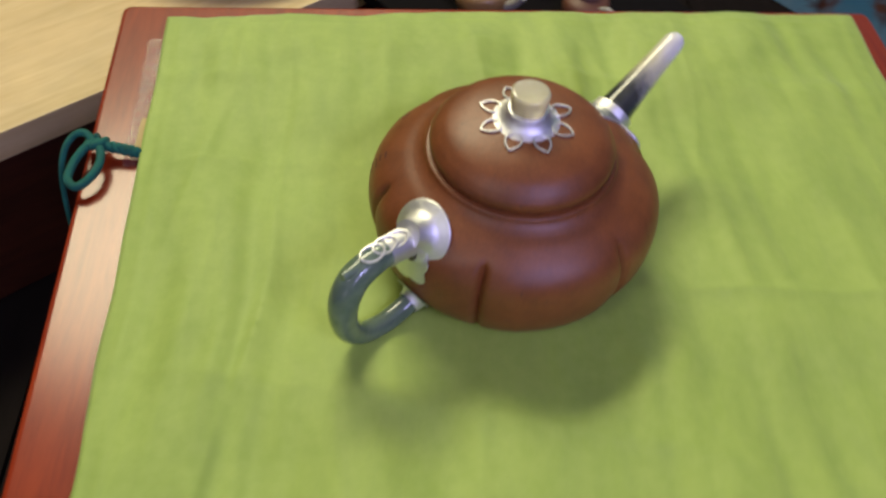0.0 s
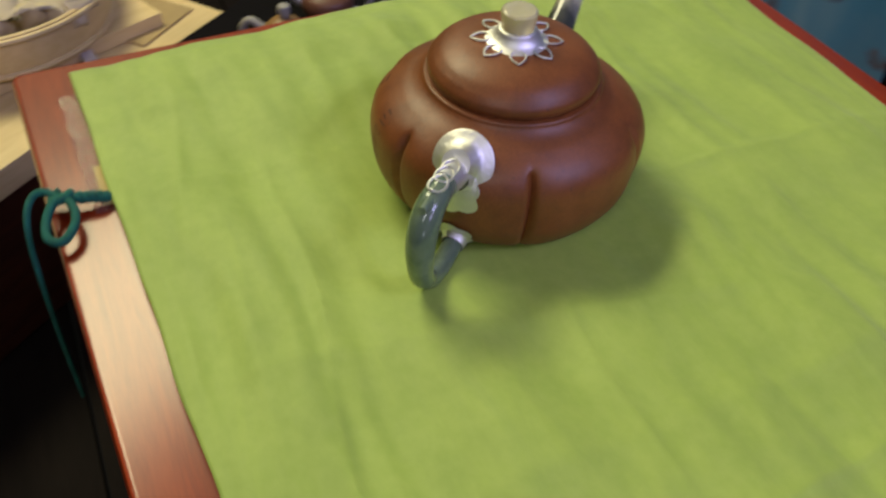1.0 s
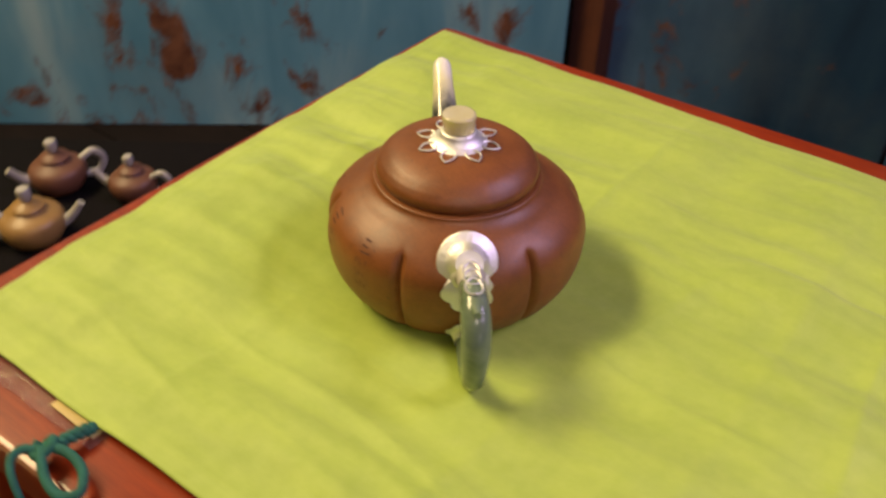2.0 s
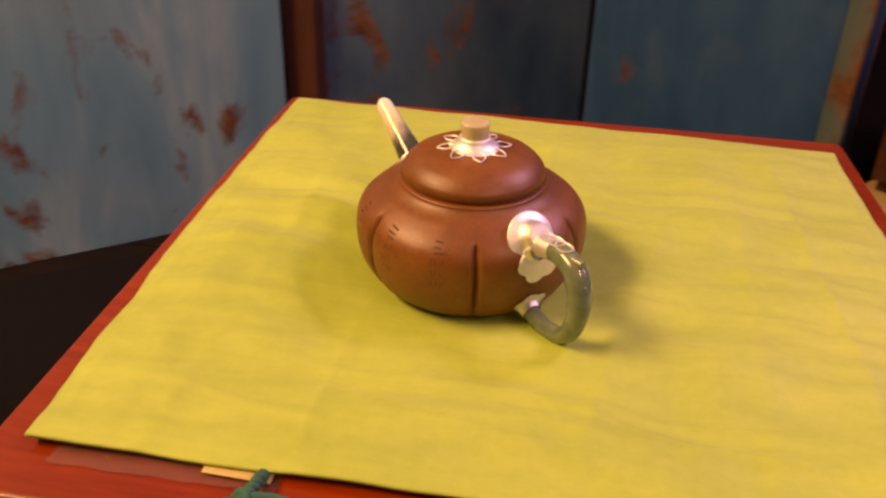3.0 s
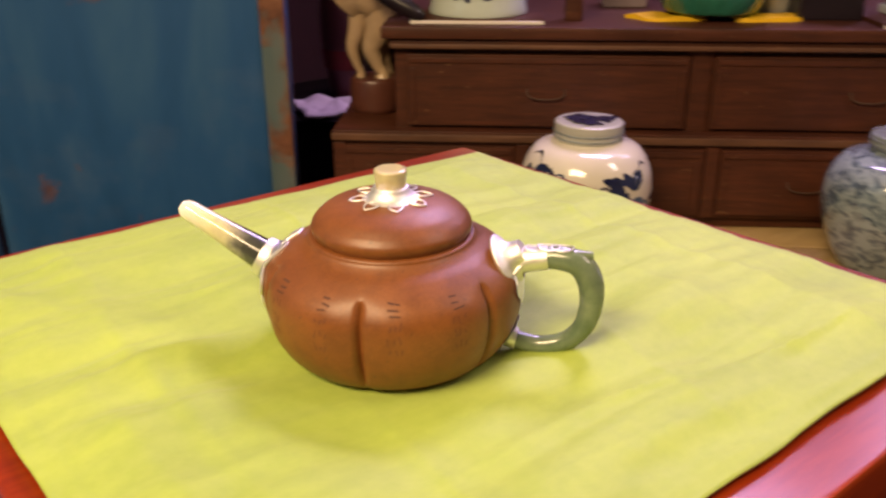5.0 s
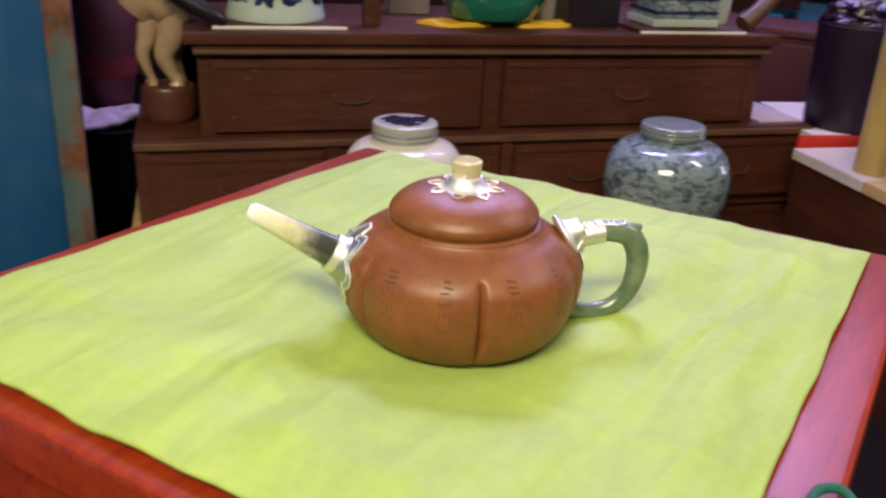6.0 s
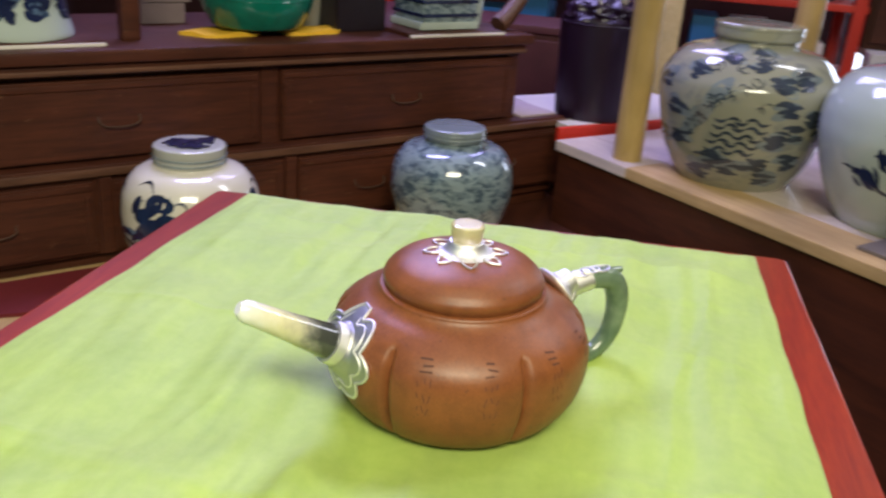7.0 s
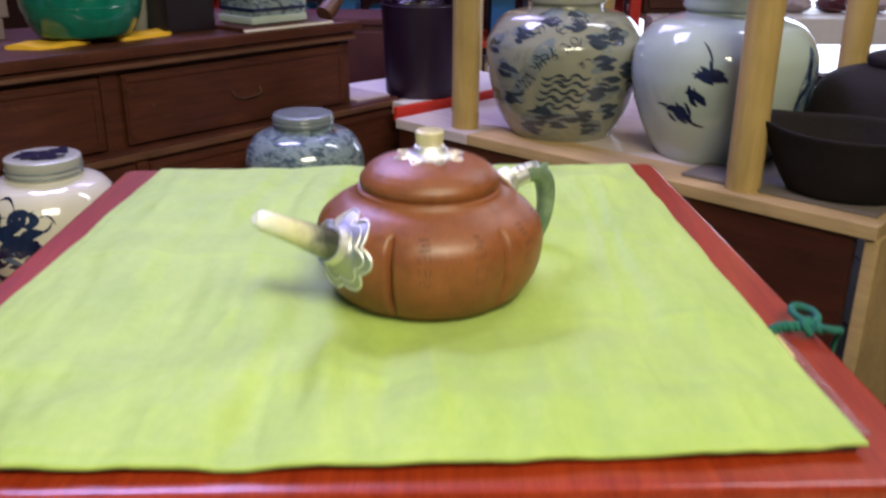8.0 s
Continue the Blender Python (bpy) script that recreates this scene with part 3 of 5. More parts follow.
def build_teapot():
    root = thing("teapot", POT, "reddish-brown clay teapot with jade handle and silver mounts", "teapot")
    bm = bmesh.new()
    n = 288
    rings = []
    for r, z in BODY_PROFILE:
        rings.append([bm.verts.new((lobed(2 * math.pi * i / n, z) * math.cos(2 * math.pi * i / n), lobed(2 * math.pi * i / n, z) * math.sin(2 * math.pi * i / n), z)) for i in range(n)])
    for a, b in zip(rings, rings[1:]):
        for i in range(n):
            bm.faces.new((a[i], a[(i + 1) % n], b[(i + 1) % n], b[i]))
    bm.faces.new(rings[0][::-1])
    bm.faces.new(rings[-1])
    part("body", bm, M_CLAY, root)
    # lid: a rolled rim and a flattened dome
    lid_profile = rounded([(0.030, 0.0600), (0.0366, 0.0606), (0.0378, 0.0617), (0.0384, 0.0637), (0.0381, 0.0657), (0.0368, 0.0677), (0.0350, 0.0696), (0.0311, 0.0725), (0.0245, 0.0750), (0.016, 0.0764), (0.006, 0.0769)], 8)
    lid = part("lid", lathe(lid_profile, 128), M_CLAY, root)
    lid_r = lid_profile
    zs = sorted((r, z) for r, z in lid_r if z > 0.067)

    def lid_z(r):
        return float(np.interp(r, [q[0] for q in zs], [q[1] for q in zs]))

    # silver flower under the knob: a small cup, and eight petals outlined in wire
    part("knob_cup", lathe(rounded([(0.0142, 0.0764), (0.0128, 0.0770), (0.0108, 0.0782), (0.0092, 0.0802), (0.0083, 0.0822), (0.0072, 0.0825)], 4), 48), M_SILVER, lid, "silver cup mount")
    for k in range(8):
        a0 = 2 * math.pi * (k + 0.5) / 8
        pts = []
        for i in range(17):
            t = i / 16
            side = 2 * t - 1
            ang = a0 + 0.36 * side * (1 - abs(side)) ** 0.5 * 1.15 + 0.1 * side
            rr = 0.0115 + 0.0085 * (1 - abs(side)) ** 0.85
            pts.append((rr * math.cos(ang), rr * math.sin(ang), lid_z(rr) + 0.0006))
        part("petal", tube(pts, 0.0005, 6), M_SILVER, lid, "silver wire petal")
    kn = rounded([(0.0066, 0.079), (0.0070, 0.0805), (0.0073, 0.0835), (0.0079, 0.0890), (0.0077, 0.0904), (0.0066, 0.0910)], 5)
    part("knob", lathe(kn, 40), M_YELLOW_JADE, lid, "yellowish translucent stone knob")

    # spout, along -x
    base, tip = Vector((-0.055, 0, 0.0345)), Vector((-0.1085, 0, 0.0648))
    part("spout", tube([base + (tip - base) * (i / 28) for i in range(29)], lambda t: 0.0098 - 0.0062 * t + 0.0014 * t**3 - 0.0022 * max(0, (t - 0.93) / 0.07) ** 2, 28), M_AGATE, root, "polished pale agate spout with a dark band")

    def mount(sign, zc, ring, ring_r, outer, waves, depth, name, label, wire=True):
        """A silver mount that flares from a ring onto the pot's belly with a scalloped edge."""
        bm = bmesh.new()
        n2, steps = 96, 14
        axis_dir = ring[1].normalized()
        side = Vector((0, 1, 0))
        up = axis_dir.cross(side) * (-1 if sign < 0 else 1)
        if up.z < 0:
            up = -up
        rows, rim = [], []
        for s in range(steps + 1):
            t = s / steps
            row = []
            for i in range(n2):
                th = 2 * math.pi * i / n2
                scal = outer * (1 + depth * abs(math.sin(waves * th / 2)) - depth * 0.5)
                inner_p = ring[0] + side * (ring_r * math.cos(th)) + up * (ring_r * math.sin(th))
                u, v = scal * math.cos(th), scal * math.sin(th)
                z = min(0.0545, max(0.006, zc + v * 0.9))
                a = (0 if sign > 0 else math.pi) + sign * u / 0.058
                r = lobed(a, z) + 0.0009
                outer_p = Vector((r * math.cos(a), r * math.sin(a), z))
                bend = t**1.7
                p = inner_p.lerp(outer_p, t) - axis_dir * 0.004 * math.sin(math.pi * t) * (1 - bend)
                # stay outside the clay
                ang, rad = math.atan2(p.y, p.x), math.hypot(p.x, p.y)
                need = lobed(ang, min(0.056, max(0.001, p.z))) + 0.0007
                if rad < need:
                    p.x, p.y = need * math.cos(ang), need * math.sin(ang)
                row.append(bm.verts.new(p))
                if s == steps:
                    rim.append(p.copy())
            rows.append(row)
        for a, b in zip(rows, rows[1:]):
            for i in range(n2):
                bm.faces.new((a[i], a[(i + 1) % n2], b[(i + 1) % n2], b[i]))
        ob = part(name, bm, M_SILVER_GREY if wire else M_SILVER_MATTE, root, label)
        if wire:
            part("wire_edge", tube(rim + rim[:1], 0.0008, 6), M_SILVER, ob, "bright silver wire edge")
            inner = [q.lerp(ring[0], 0.2) + (q - Vector((0, 0, q.z))).normalized() * 0.0006 for q in rim]
            part("wire_scroll", tube(inner + inner[:1], 0.0006, 6), M_SILVER, ob, "bright silver wire scroll")
        return ob

    axis = tip - base
    mount(-1, 0.0355, (base + axis * 0.17, axis), 0.0106, 0.0202, 7, 0.24, "spout_mount", "scalloped silver spout mount")
    part("spout_ring", tube([base + axis * 0.13, base + axis * 0.2, base + axis * 0.24], lambda t: 0.0106 - 0.0009 * t, 28), M_SILVER, root, "silver ring")

    # handle: an angular ring of green jade with a spur
    path = smooth_line([(0.057, 0, 0.0478), (0.063, 0, 0.0490), (0.071, 0, 0.0508), (0.080, 0, 0.0518), (0.0900, 0, 0.0494), (0.0955, 0, 0.0410), (0.0966, 0, 0.0295), (0.0938, 0, 0.0175), (0.0865, 0, 0.0090), (0.0760, 0, 0.0052), (0.0665, 0, 0.0055), (0.0560, 0, 0.0085)], 6)
    part("handle", tube(path, lambda t: 0.0046 + 0.0017 * math.exp(-(((t - 0.42) / 0.2) ** 2)), 20), M_GREEN_JADE, root, "dark green jade handle")
    spur = smooth_line([(0.080, 0, 0.0530), (0.0885, 0, 0.0535), (0.0962, 0, 0.0545)], 5)
    part("handle_spur", tube(spur, lambda t: 0.0048 - 0.0032 * t, 14), M_GREEN_JADE, root, "pointed jade thumb rest")
    tilt = Matrix.Translation((0.0560, 0, 0.0492)) @ Matrix.Rotation(radians(58), 4, "Y")
    bm = lathe(rounded([(0.0118, -0.0026), (0.0134, -0.0014), (0.0133, -0.0004), (0.0116, 0.0004), (0.0088, 0.0019), (0.0069, 0.0050), (0.0060, 0.009)], 5), 48)
    bmesh.ops.transform(bm, matrix=tilt, verts=bm.verts)
    part("handle_disc", bm, M_SILVER_MATTE, root, "round matte silver disc")
    mount(1, 0.0375, (Vector((0.0640, 0, 0.0470)), Vector((0.95, 0, 0.1))), 0.0062, 0.0098, 5, 0.25, "handle_mount", "scalloped silver handle mount", False)
    part("handle_sleeve", tube(path[4:16], lambda t: 0.0060 - 0.0002 * t, 20), M_SILVER, root, "silver sleeve")
    for k in range(3):
        c = path[11 + k * 4]
        ring = [(c.x + 0.0052 * math.cos(q), 0.0036 * math.sin(q), c.z + 0.0058 - 0.0008 * abs(math.sin(q))) for q in (2 * math.pi * i / 20 for i in range(21))]
        part("wire_scroll", tube(ring, 0.0006, 6), M_SILVER, root, "bright silver wire scroll")
    mount(1, 0.0115, (Vector((0.0615, 0, 0.0068)), Vector((0.95, 0, -0.2))), 0.0052, 0.0082, 5, 0.2, "lower_mount", "small silver lower mount", False)
    # engraved columns, as plain short bars
    rng = random.Random(4)
    for phi in (-48, -75, -106, -133):
        for row in range(4):
            bm = bmesh.new()
            zc = 0.0462 - row * 0.0062
            w = 0.00034 if row == 0 else 0.00026
            # flat bars on top, short upright ones under them
            if row == 0:
                cuts = [(rng.uniform(-0.8, 0.8), 0.0022 - 0.0021 * k, rng.uniform(0.0035, 0.0062), rng.uniform(-9, 9)) for k in range(3)]
            else:
                cuts = [((k - 1) * 2.4 + rng.uniform(-0.6, 0.6), rng.uniform(-0.001, 0.001), rng.uniform(0.002, 0.004), rng.uniform(72, 108)) for k in range(3)]
            for k, (dp, dz, length, slant) in enumerate(cuts):
                cz, cp, ang = zc + dz, phi + dp, radians(slant)
                quad = []
                for a2, b2 in ((-1, -1), (1, -1), (1, 1), (-1, 1)):
                    uu = a2 * length / 2 * math.cos(ang) - b2 * w * math.sin(ang)
                    vv = a2 * length / 2 * math.sin(ang) + b2 * w * math.cos(ang)
                    pa = radians(cp) + uu / 0.06
                    rr = lobed(pa, cz + vv) + 0.00013 + 0.00002 * k
                    quad.append(bm.verts.new((rr * math.cos(pa), rr * math.sin(pa), cz + vv)))
                bm.faces.new(quad)
            part("engraving", bm, M_INK if row == 0 else M_INK_FAINT, root, "small engraved bars")
    return root


build_teapot()

# ---- cord and bag under the cloth's edge ----


def build_cord():
    root = thing("cord", pose(0, 0, TOP_Z), "green braided cord tied in a bow over the table's edge", "cord")
    r, up = 0.0021, -TOP_Z

    def strand(name, pts, rad=r):
        part(name, tube(smooth_line([(x, y, z + up) for x, y, z in pts], 8), rad, 10), M_CORD, root)

    lead = [(-0.055, -0.1765, -0.0016), (-0.0545, -0.182, 0.0012), (-0.0555, -0.189, 0.002), (-0.057, -0.197, 0.003)]
    for phase in (0, math.pi):
        fine = smooth_line(lead, 8)
        strand("lead", [(q.x + 0.0015 * math.cos(phase + i * 0.9), q.y, q.z + 0.0015 * math.sin(phase + i * 0.9)) for i, q in enumerate(fine)][::2], r * 0.8)
    strand("knot", [(-0.061, -0.196, 0.0), (-0.058, -0.193, 0.004), (-0.054, -0.196, 0.005), (-0.055, -0.201, 0.003), (-0.060, -0.201, 0.002), (-0.061, -0.197, 0.004)])
    strand("loop", [(-0.058, -0.198, 0.003), (-0.052, -0.1945, 0.004), (-0.044, -0.193, 0.0035), (-0.035, -0.195, 0.003), (-0.029, -0.201, 0.0015), (-0.034, -0.2065, 0.001), (-0.043, -0.206, 0.002), (-0.051, -0.2025, 0.004), (-0.057, -0.1985, 0.004)])
    strand("tail", [(-0.058, -0.199, 0.003), (-0.063, -0.204, 0.004), (-0.062, -0.2095, 0.003), (-0.055, -0.2135, -0.001), (-0.047, -0.2155, -0.012), (-0.041, -0.2165, -0.035), (-0.036, -0.217, -0.07), (-0.033, -0.217, -0.108)], lambda t: r * (1 - 0.5 * t))
    return root


build_cord()


def build_bag():
    bm = bmesh.new()
    rows = []
    for i in range(41):
        row = []
        for j in range(9):
            u, v = i / 40, j / 8
            x = -0.148 + 0.1 * u
            y = -0.1885 + 0.0165 * v + 0.004 * u + 0.0012 * noise.noise((u * 9, 2, 0)) * (1 - v)
            h = 0.0006 + 0.0016 * abs(noise.noise((u * 26, v * 4, 3)))
            row.append(bm.verts.new((x, y, TOP_Z + h * (1 - v * 0.6))))
        rows.append(row)
    for a, b in zip(rows, rows[1:]):
        for j in range(8):
            bm.faces.new((a[j], b[j], b[j + 1], a[j + 1]))
    tagged(link_mesh("plastic_bag", bm, M_PLASTIC), "crinkled clear plastic bag edge under the cloth", "bag")
    tagged(link_mesh("paper_slip", boxes((0.03, 0.006, 0.0005, -0.066, -0.1778, TOP_Z + 0.0022)), M_PAPER), "yellow paper slip under the cloth", "paper")


build_bag()

# ---- the step cabinet ----


def drawer_front(root, x0, x1, z0, z1, y):
    """A flush drawer: a board, a raised top moulding, a sunk field's frame, and a small bail handle."""
    w, h = x1 - x0, z1 - z0
    xm, zm = (x0 + x1) / 2, (z0 + z1) / 2
    d = part("drawer", boxes((w - 0.004, 0.012, h - 0.004, xm, y, zm), bevel=0.002), M_DARK_WOOD, root)
    part("moulding", boxes((w - 0.012, 0.0036, 0.009, xm, y - 0.0068, z1 - 0.011), bevel=0.0016), M_DARK_WOOD, d)
    for dx in (x0 + 0.011, x1 - 0.011):
        part("moulding", boxes((0.009, 0.003, h - 0.036, dx, y - 0.0065, zm - 0.006), bevel=0.0014), M_DARK_WOOD, d)
    pull = [(xm - 0.03, y - 0.006, zm + 0.004), (xm - 0.028, y - 0.011, zm - 0.006), (xm - 0.013, y - 0.013, zm - 0.011), (xm + 0.013, y - 0.013, zm - 0.011), (xm + 0.028, y - 0.011, zm - 0.006), (xm + 0.03, y - 0.006, zm + 0.004)]
    part("handle", tube(smooth_line(pull, 5), 0.0013, 8), M_OLD_BRASS, d, "dull brass bail handle")


M_OLD_BRASS = plain("old_brass", (0.06, 0.03, 0.016), 0.6, 0.3, 0.4, 60)


def build_cabinet():
    root = thing("step_cabinet", PLATFORM, "dark stained wooden step cabinet with carved drawers", "cabinet")
    L = 1.01
    part("upper_body", boxes((L, 0.32, 0.15, L / 2, 0.172, -0.1), bevel=0.003), M_DARK_WOOD, root)
    part("top_board", boxes((L + 0.04, 0.36, 0.02, L / 2, 0.168, -0.012), bevel=0.005), M_DARK_WOOD, root)
    part("cornice", boxes((L + 0.014, 0.02, 0.018, L / 2, 0.006, -0.031), bevel=0.005), M_DARK_WOOD, root)
    part("edge_strip", boxes((L + 0.012, 0.005, 0.007, L / 2, -0.0055, -0.0335), bevel=0.002), M_WORN_EDGE, root, "rubbed pale brown edge")
    for a, b in ((0.018, 0.467), (0.503, L - 0.018)):
        drawer_front(root, a, b, -0.165, -0.045, 0.008)
    for x in (0.006, 0.485, L - 0.006):
        part("post", boxes((0.03, 0.02, 0.13, x if 0.1 < x < 0.9 else x + (0.009 if x < 0.1 else -0.009), 0.018, -0.105), bevel=0.002), M_DARK_WOOD, root)
    x0, x1 = -0.1, 1.125
    part("lower_body", boxes((x1 - x0, 0.36, 0.125, (x0 + x1) / 2, 0.168, -0.2475), bevel=0.003), M_DARK_WOOD, root)
    ledge = part("ledge", boxes((x1 - x0 + 0.008, 0.37, 0.02, (x0 + x1) / 2, 0.169, -0.178), bevel=0.004), M_DARK_WOOD, root)
    part("edge_strip", boxes((x1 - x0 + 0.008, 0.006, 0.012, (x0 + x1) / 2, -0.0195, -0.178), bevel=0.0025), M_WORN_EDGE, ledge, "rubbed pale brown edge")
    part("plinth", boxes((x1 - x0, 0.34, 0.022, (x0 + x1) / 2, 0.17, -0.319), bevel=0.003), M_DARK_WOOD, root)
    part("end_foot", boxes((0.24, 0.33, 0.024, x1 - 0.122, 0.175, -0.3425), bevel=0.003), M_DARK_WOOD, root)
    n = 4
    for i in range(n):
        a = x0 + (x1 - x0) * i / n
        drawer_front(root, a + 0.012, a + (x1 - x0) / n - 0.012, -0.305, -0.19, -0.012)
    for i in range(n + 1):
        x = x0 + 0.008 + (x1 - x0 - 0.016) * i / n
        part("post", boxes((0.02, 0.016, 0.12, x, -0.0105, -0.2475), bevel=0.002), M_DARK_WOOD, root)
    return root


build_cabinet()


def on_cabinet(x, y, z=-0.002):
    return PLATFORM @ Matrix.Translation((x, y, z))


def ginger_jar(name, m, r, h, lid_r, mats, label, rows, pale=(), lid_label="flat porcelain lid", foot=0.62, belly=0.56, lid_h=0.1, group=""):
    """A round-bellied porcelain jar with a flat lid and brush-painted motifs."""
    root = thing(name, m, label, "jar", group)
    prof = rounded([(r * foot, 0.0), (r * (foot + 0.06), 0.004), (r * 0.86, h * 0.2), (r * 0.985, h * (belly - 0.14)), (r, h * belly), (r * 0.95, h * 0.7), (r * 0.78, h * 0.82), (lid_r * 0.98, h * 0.875), (lid_r * 0.9, h * 0.9)], 7)
    part("body", lathe(prof, 80), mats[0], root)
    z1 = h * (1 - lid_h)
    lid = rounded([(lid_r * 0.94, z1 - 0.002), (lid_r, z1 + 0.002), (lid_r * 1.01, z1 + h * 0.03), (lid_r, z1 + h * 0.06), (lid_r * 1.01, h - 0.006), (lid_r * 0.95, h), (lid_r * 0.5, h + 0.001), (lid_r * 0.1, h + 0.0015)], 5)
    top = part("lid", lathe(lid, 64), mats[1], root, lid_label)
    for k in range(2 if r < 0.14 else 0):
        zz = z1 + h * (0.028 + 0.034 * k)
        ring = [(lid_r * 1.012 * math.cos(q), lid_r * 1.012 * math.sin(q), zz) for q in (2 * math.pi * i / 48 for i in range(49))]
        part("rim_band", tube(ring, 0.0013, 6), M_GREY_WASH, top, "grey-blue painted band")
    r_of = curve_at(prof)
    if rows:
        part("painted_motif", strokes(bmesh.new(), r_of, rows, 0.0007), mats[-1] if len(mats) > 2 else M_COBALT, root, "dark cobalt blue brush painting")["kind"] = "stuff"
    if pale:
        part("painted_wash", strokes(bmesh.new(), r_of, pale, 0.0004), M_GREY_WASH if len(mats) > 2 else M_COBALT_PALE, root, "pale blue painted wash")["kind"] = "stuff"
    return root, top


def floral(seed, h, clusters):
    """Clusters of leaves with curled stems."""
    rng = random.Random(seed)
    rows, pale = [], []
    for phi, z in clusters:
        for k in range(13):
            rows.append((phi + rng.uniform(-17, 17), z + rng.uniform(-0.024, 0.02), rng.uniform(0.022, 0.042), rng.uniform(0.012, 0.024), rng.uniform(-70, 70), rng.uniform(-0.5, 0.5)))
        for k in range(3):
            rows.append((phi + 38 + rng.uniform(-5, 5), z - 0.055 + 0.012 * k, rng.uniform(0.045, 0.065), 0.011, rng.uniform(-25, 25), rng.choice((-1.1, 1.1))))
        for k in range(5):
            rows.append((phi + rng.uniform(-28, 28), z + rng.uniform(0.0, 0.034), rng.uniform(0.02, 0.034), 0.0034, rng.uniform(-60, 60), rng.choice((-1.3, 1.3))))
        for k in range(6):
            pale.append((phi + rng.uniform(-26, 26), z - rng.uniform(0.018, 0.05), rng.uniform(0.03, 0.05), rng.uniform(0.01, 0.022), rng.uniform(-25, 25), 0.3))
        for k in range(4):
            rows.append((phi + rng.uniform(-22, 22), z - rng.uniform(0.03, 0.055), rng.uniform(0.025, 0.04), 0.008, rng.uniform(-40, 40), 0.6))
    return rows, pale


rows, pale = floral(3, 0.19, [(-184, 0.132), (-101, 0.13), (-30, 0.13), (40, 0.13), (110, 0.13)])
jar, jar_lid = ginger_jar("ginger_jar", pose(0.712, 0.547, PLAT_Z), 0.098, 0.214, 0.05, (M_PORC_FLORAL, M_PORC_LID), "cream porcelain ginger jar with dark blue flowers", rows, pale, lid_h=0.13, group="porcelain jars")
bm = bmesh.new()
rng = random.Random(8)
for k in range(11):
    cx, cy, rr = rng.uniform(-0.026, 0.026), rng.uniform(-0.026, 0.026), rng.uniform(0.008, 0.014)
    vs = [bm.verts.new((cx + rr * (1 + 0.35 * math.sin(3 * q + k)) * math.cos(q), cy + rr * (1 + 0.35 * math.sin(3 * q + k)) * math.sin(q), 0.2162 + 0.0001 * k)) for q in (2 * math.pi * i / 18 for i in range(18))]
    bm.faces.new(vs)
part("painted_motif", bm, M_COBALT, jar_lid, "dark blue painted leaves")["kind"] = "stuff"
ginger_jar("ginger_jar", pose(1.046, 0.238, PLAT_Z), 0.105, 0.204, 0.052, (M_PORC_DENSE, M_PORC_BLUEGREY), "blue-grey porcelain ginger jar with dense blue pattern", [], group="porcelain jars")

# things on the cabinet


def board(m, sx, sy, label):
    root = thing("display_board", m, label, "board", "display boards")
    part("board", boxes((sx, sy - 0.004, 0.007, 0, 0.003, 0.0036), bevel=0.001), M_DARK_WOOD, root)
    part("front_edge", boxes((sx, 0.005, 0.005, 0, -sy / 2, 0.0027), bevel=0.001), M_WHITE, root, "whitish front edge")


board(on_cabinet(0.13, 0.1), 0.21, 0.17, "thin dark display board with whitish front edge")
rows, pale = [], []
rng = random.Random(5)
for a in (-150, -112, -74, -36, 20, 80):
    for k in range(11):
        rows.append((a + rng.uniform(-10, 10), 0.046 + rng.uniform(-0.016, 0.022), rng.uniform(0.014, 0.026), rng.uniform(0.008, 0.014), rng.uniform(-70, 70), rng.uniform(-0.5, 0.5)))
    for k in range(5):
        pale.append((a + rng.uniform(-13, 13), 0.048 + rng.uniform(-0.016, 0.02), rng.uniform(0.02, 0.03), rng.uniform(0.01, 0.016), rng.uniform(-40, 40), 0.3))
ginger_jar("porcelain_vase", on_cabinet(0.13, 0.1, 0.006), 0.085, 0.24, 0.05, (M_PORC_CELADON, M_PORC_CELADON), "white porcelain vase with blue flower clusters", rows, pale, foot=0.9)
for a, turn in ((-16, 0), (24, 1)):
    bm = bmesh.new()
    n = 28
    lower, upper = [], []
    for i in range(n):
        q = 2 * math.pi * i / n
        rad = 0.8 + 0.1 * math.sin(4 * q + a)
        lower.append(bm.verts.new((0.075 * rad * math.cos(q), 0.04 * rad * math.sin(q), 0)))
        upper.append(bm.verts.new((0.075 * rad * math.cos(q), 0.04 * rad * math.sin(q), 0.006 + 0.002 * math.sin(4 * q))))
    for i in range(n):
        bm.faces.new((lower[i], lower[(i + 1) % n], upper[(i + 1) % n], upper[i]))
    bm.faces.new(lower[::-1])
    bm.faces.new(upper)
    ob = tagged(link_mesh("silk_mat", bm, M_YELLOW), "folded yellow silk mat under the green pot", "mat", "yellow mats")
    ob.matrix_world = on_cabinet(0.435 + 0.16 * turn, 0.085) @ Matrix.Rotation(radians(a * 0.4), 4, "Z")
pot = thing("glazed_pot", on_cabinet(0.51, 0.11, 0.007), "glossy green glazed pot on yellow mats", "pot")
part("body", lathe(rounded([(0.066, 0), (0.078, 0.008), (0.095, 0.05), (0.093, 0.13), (0.064, 0.18), (0.052, 0.2)], 6), 64), M_GREEN_GLAZE, pot)
for z in (0.026, 0.05):
    ring = [(np.interp(z, (0, 0.06), (0.076, 0.096)) * math.cos(q), np.interp(z, (0, 0.06), (0.076, 0.096)) * math.sin(q), z) for q in (2 * math.pi * i / 48 for i in range(49))]
    part("ridge", tube(ring, 0.003, 8), M_GREEN_GLAZE, pot)
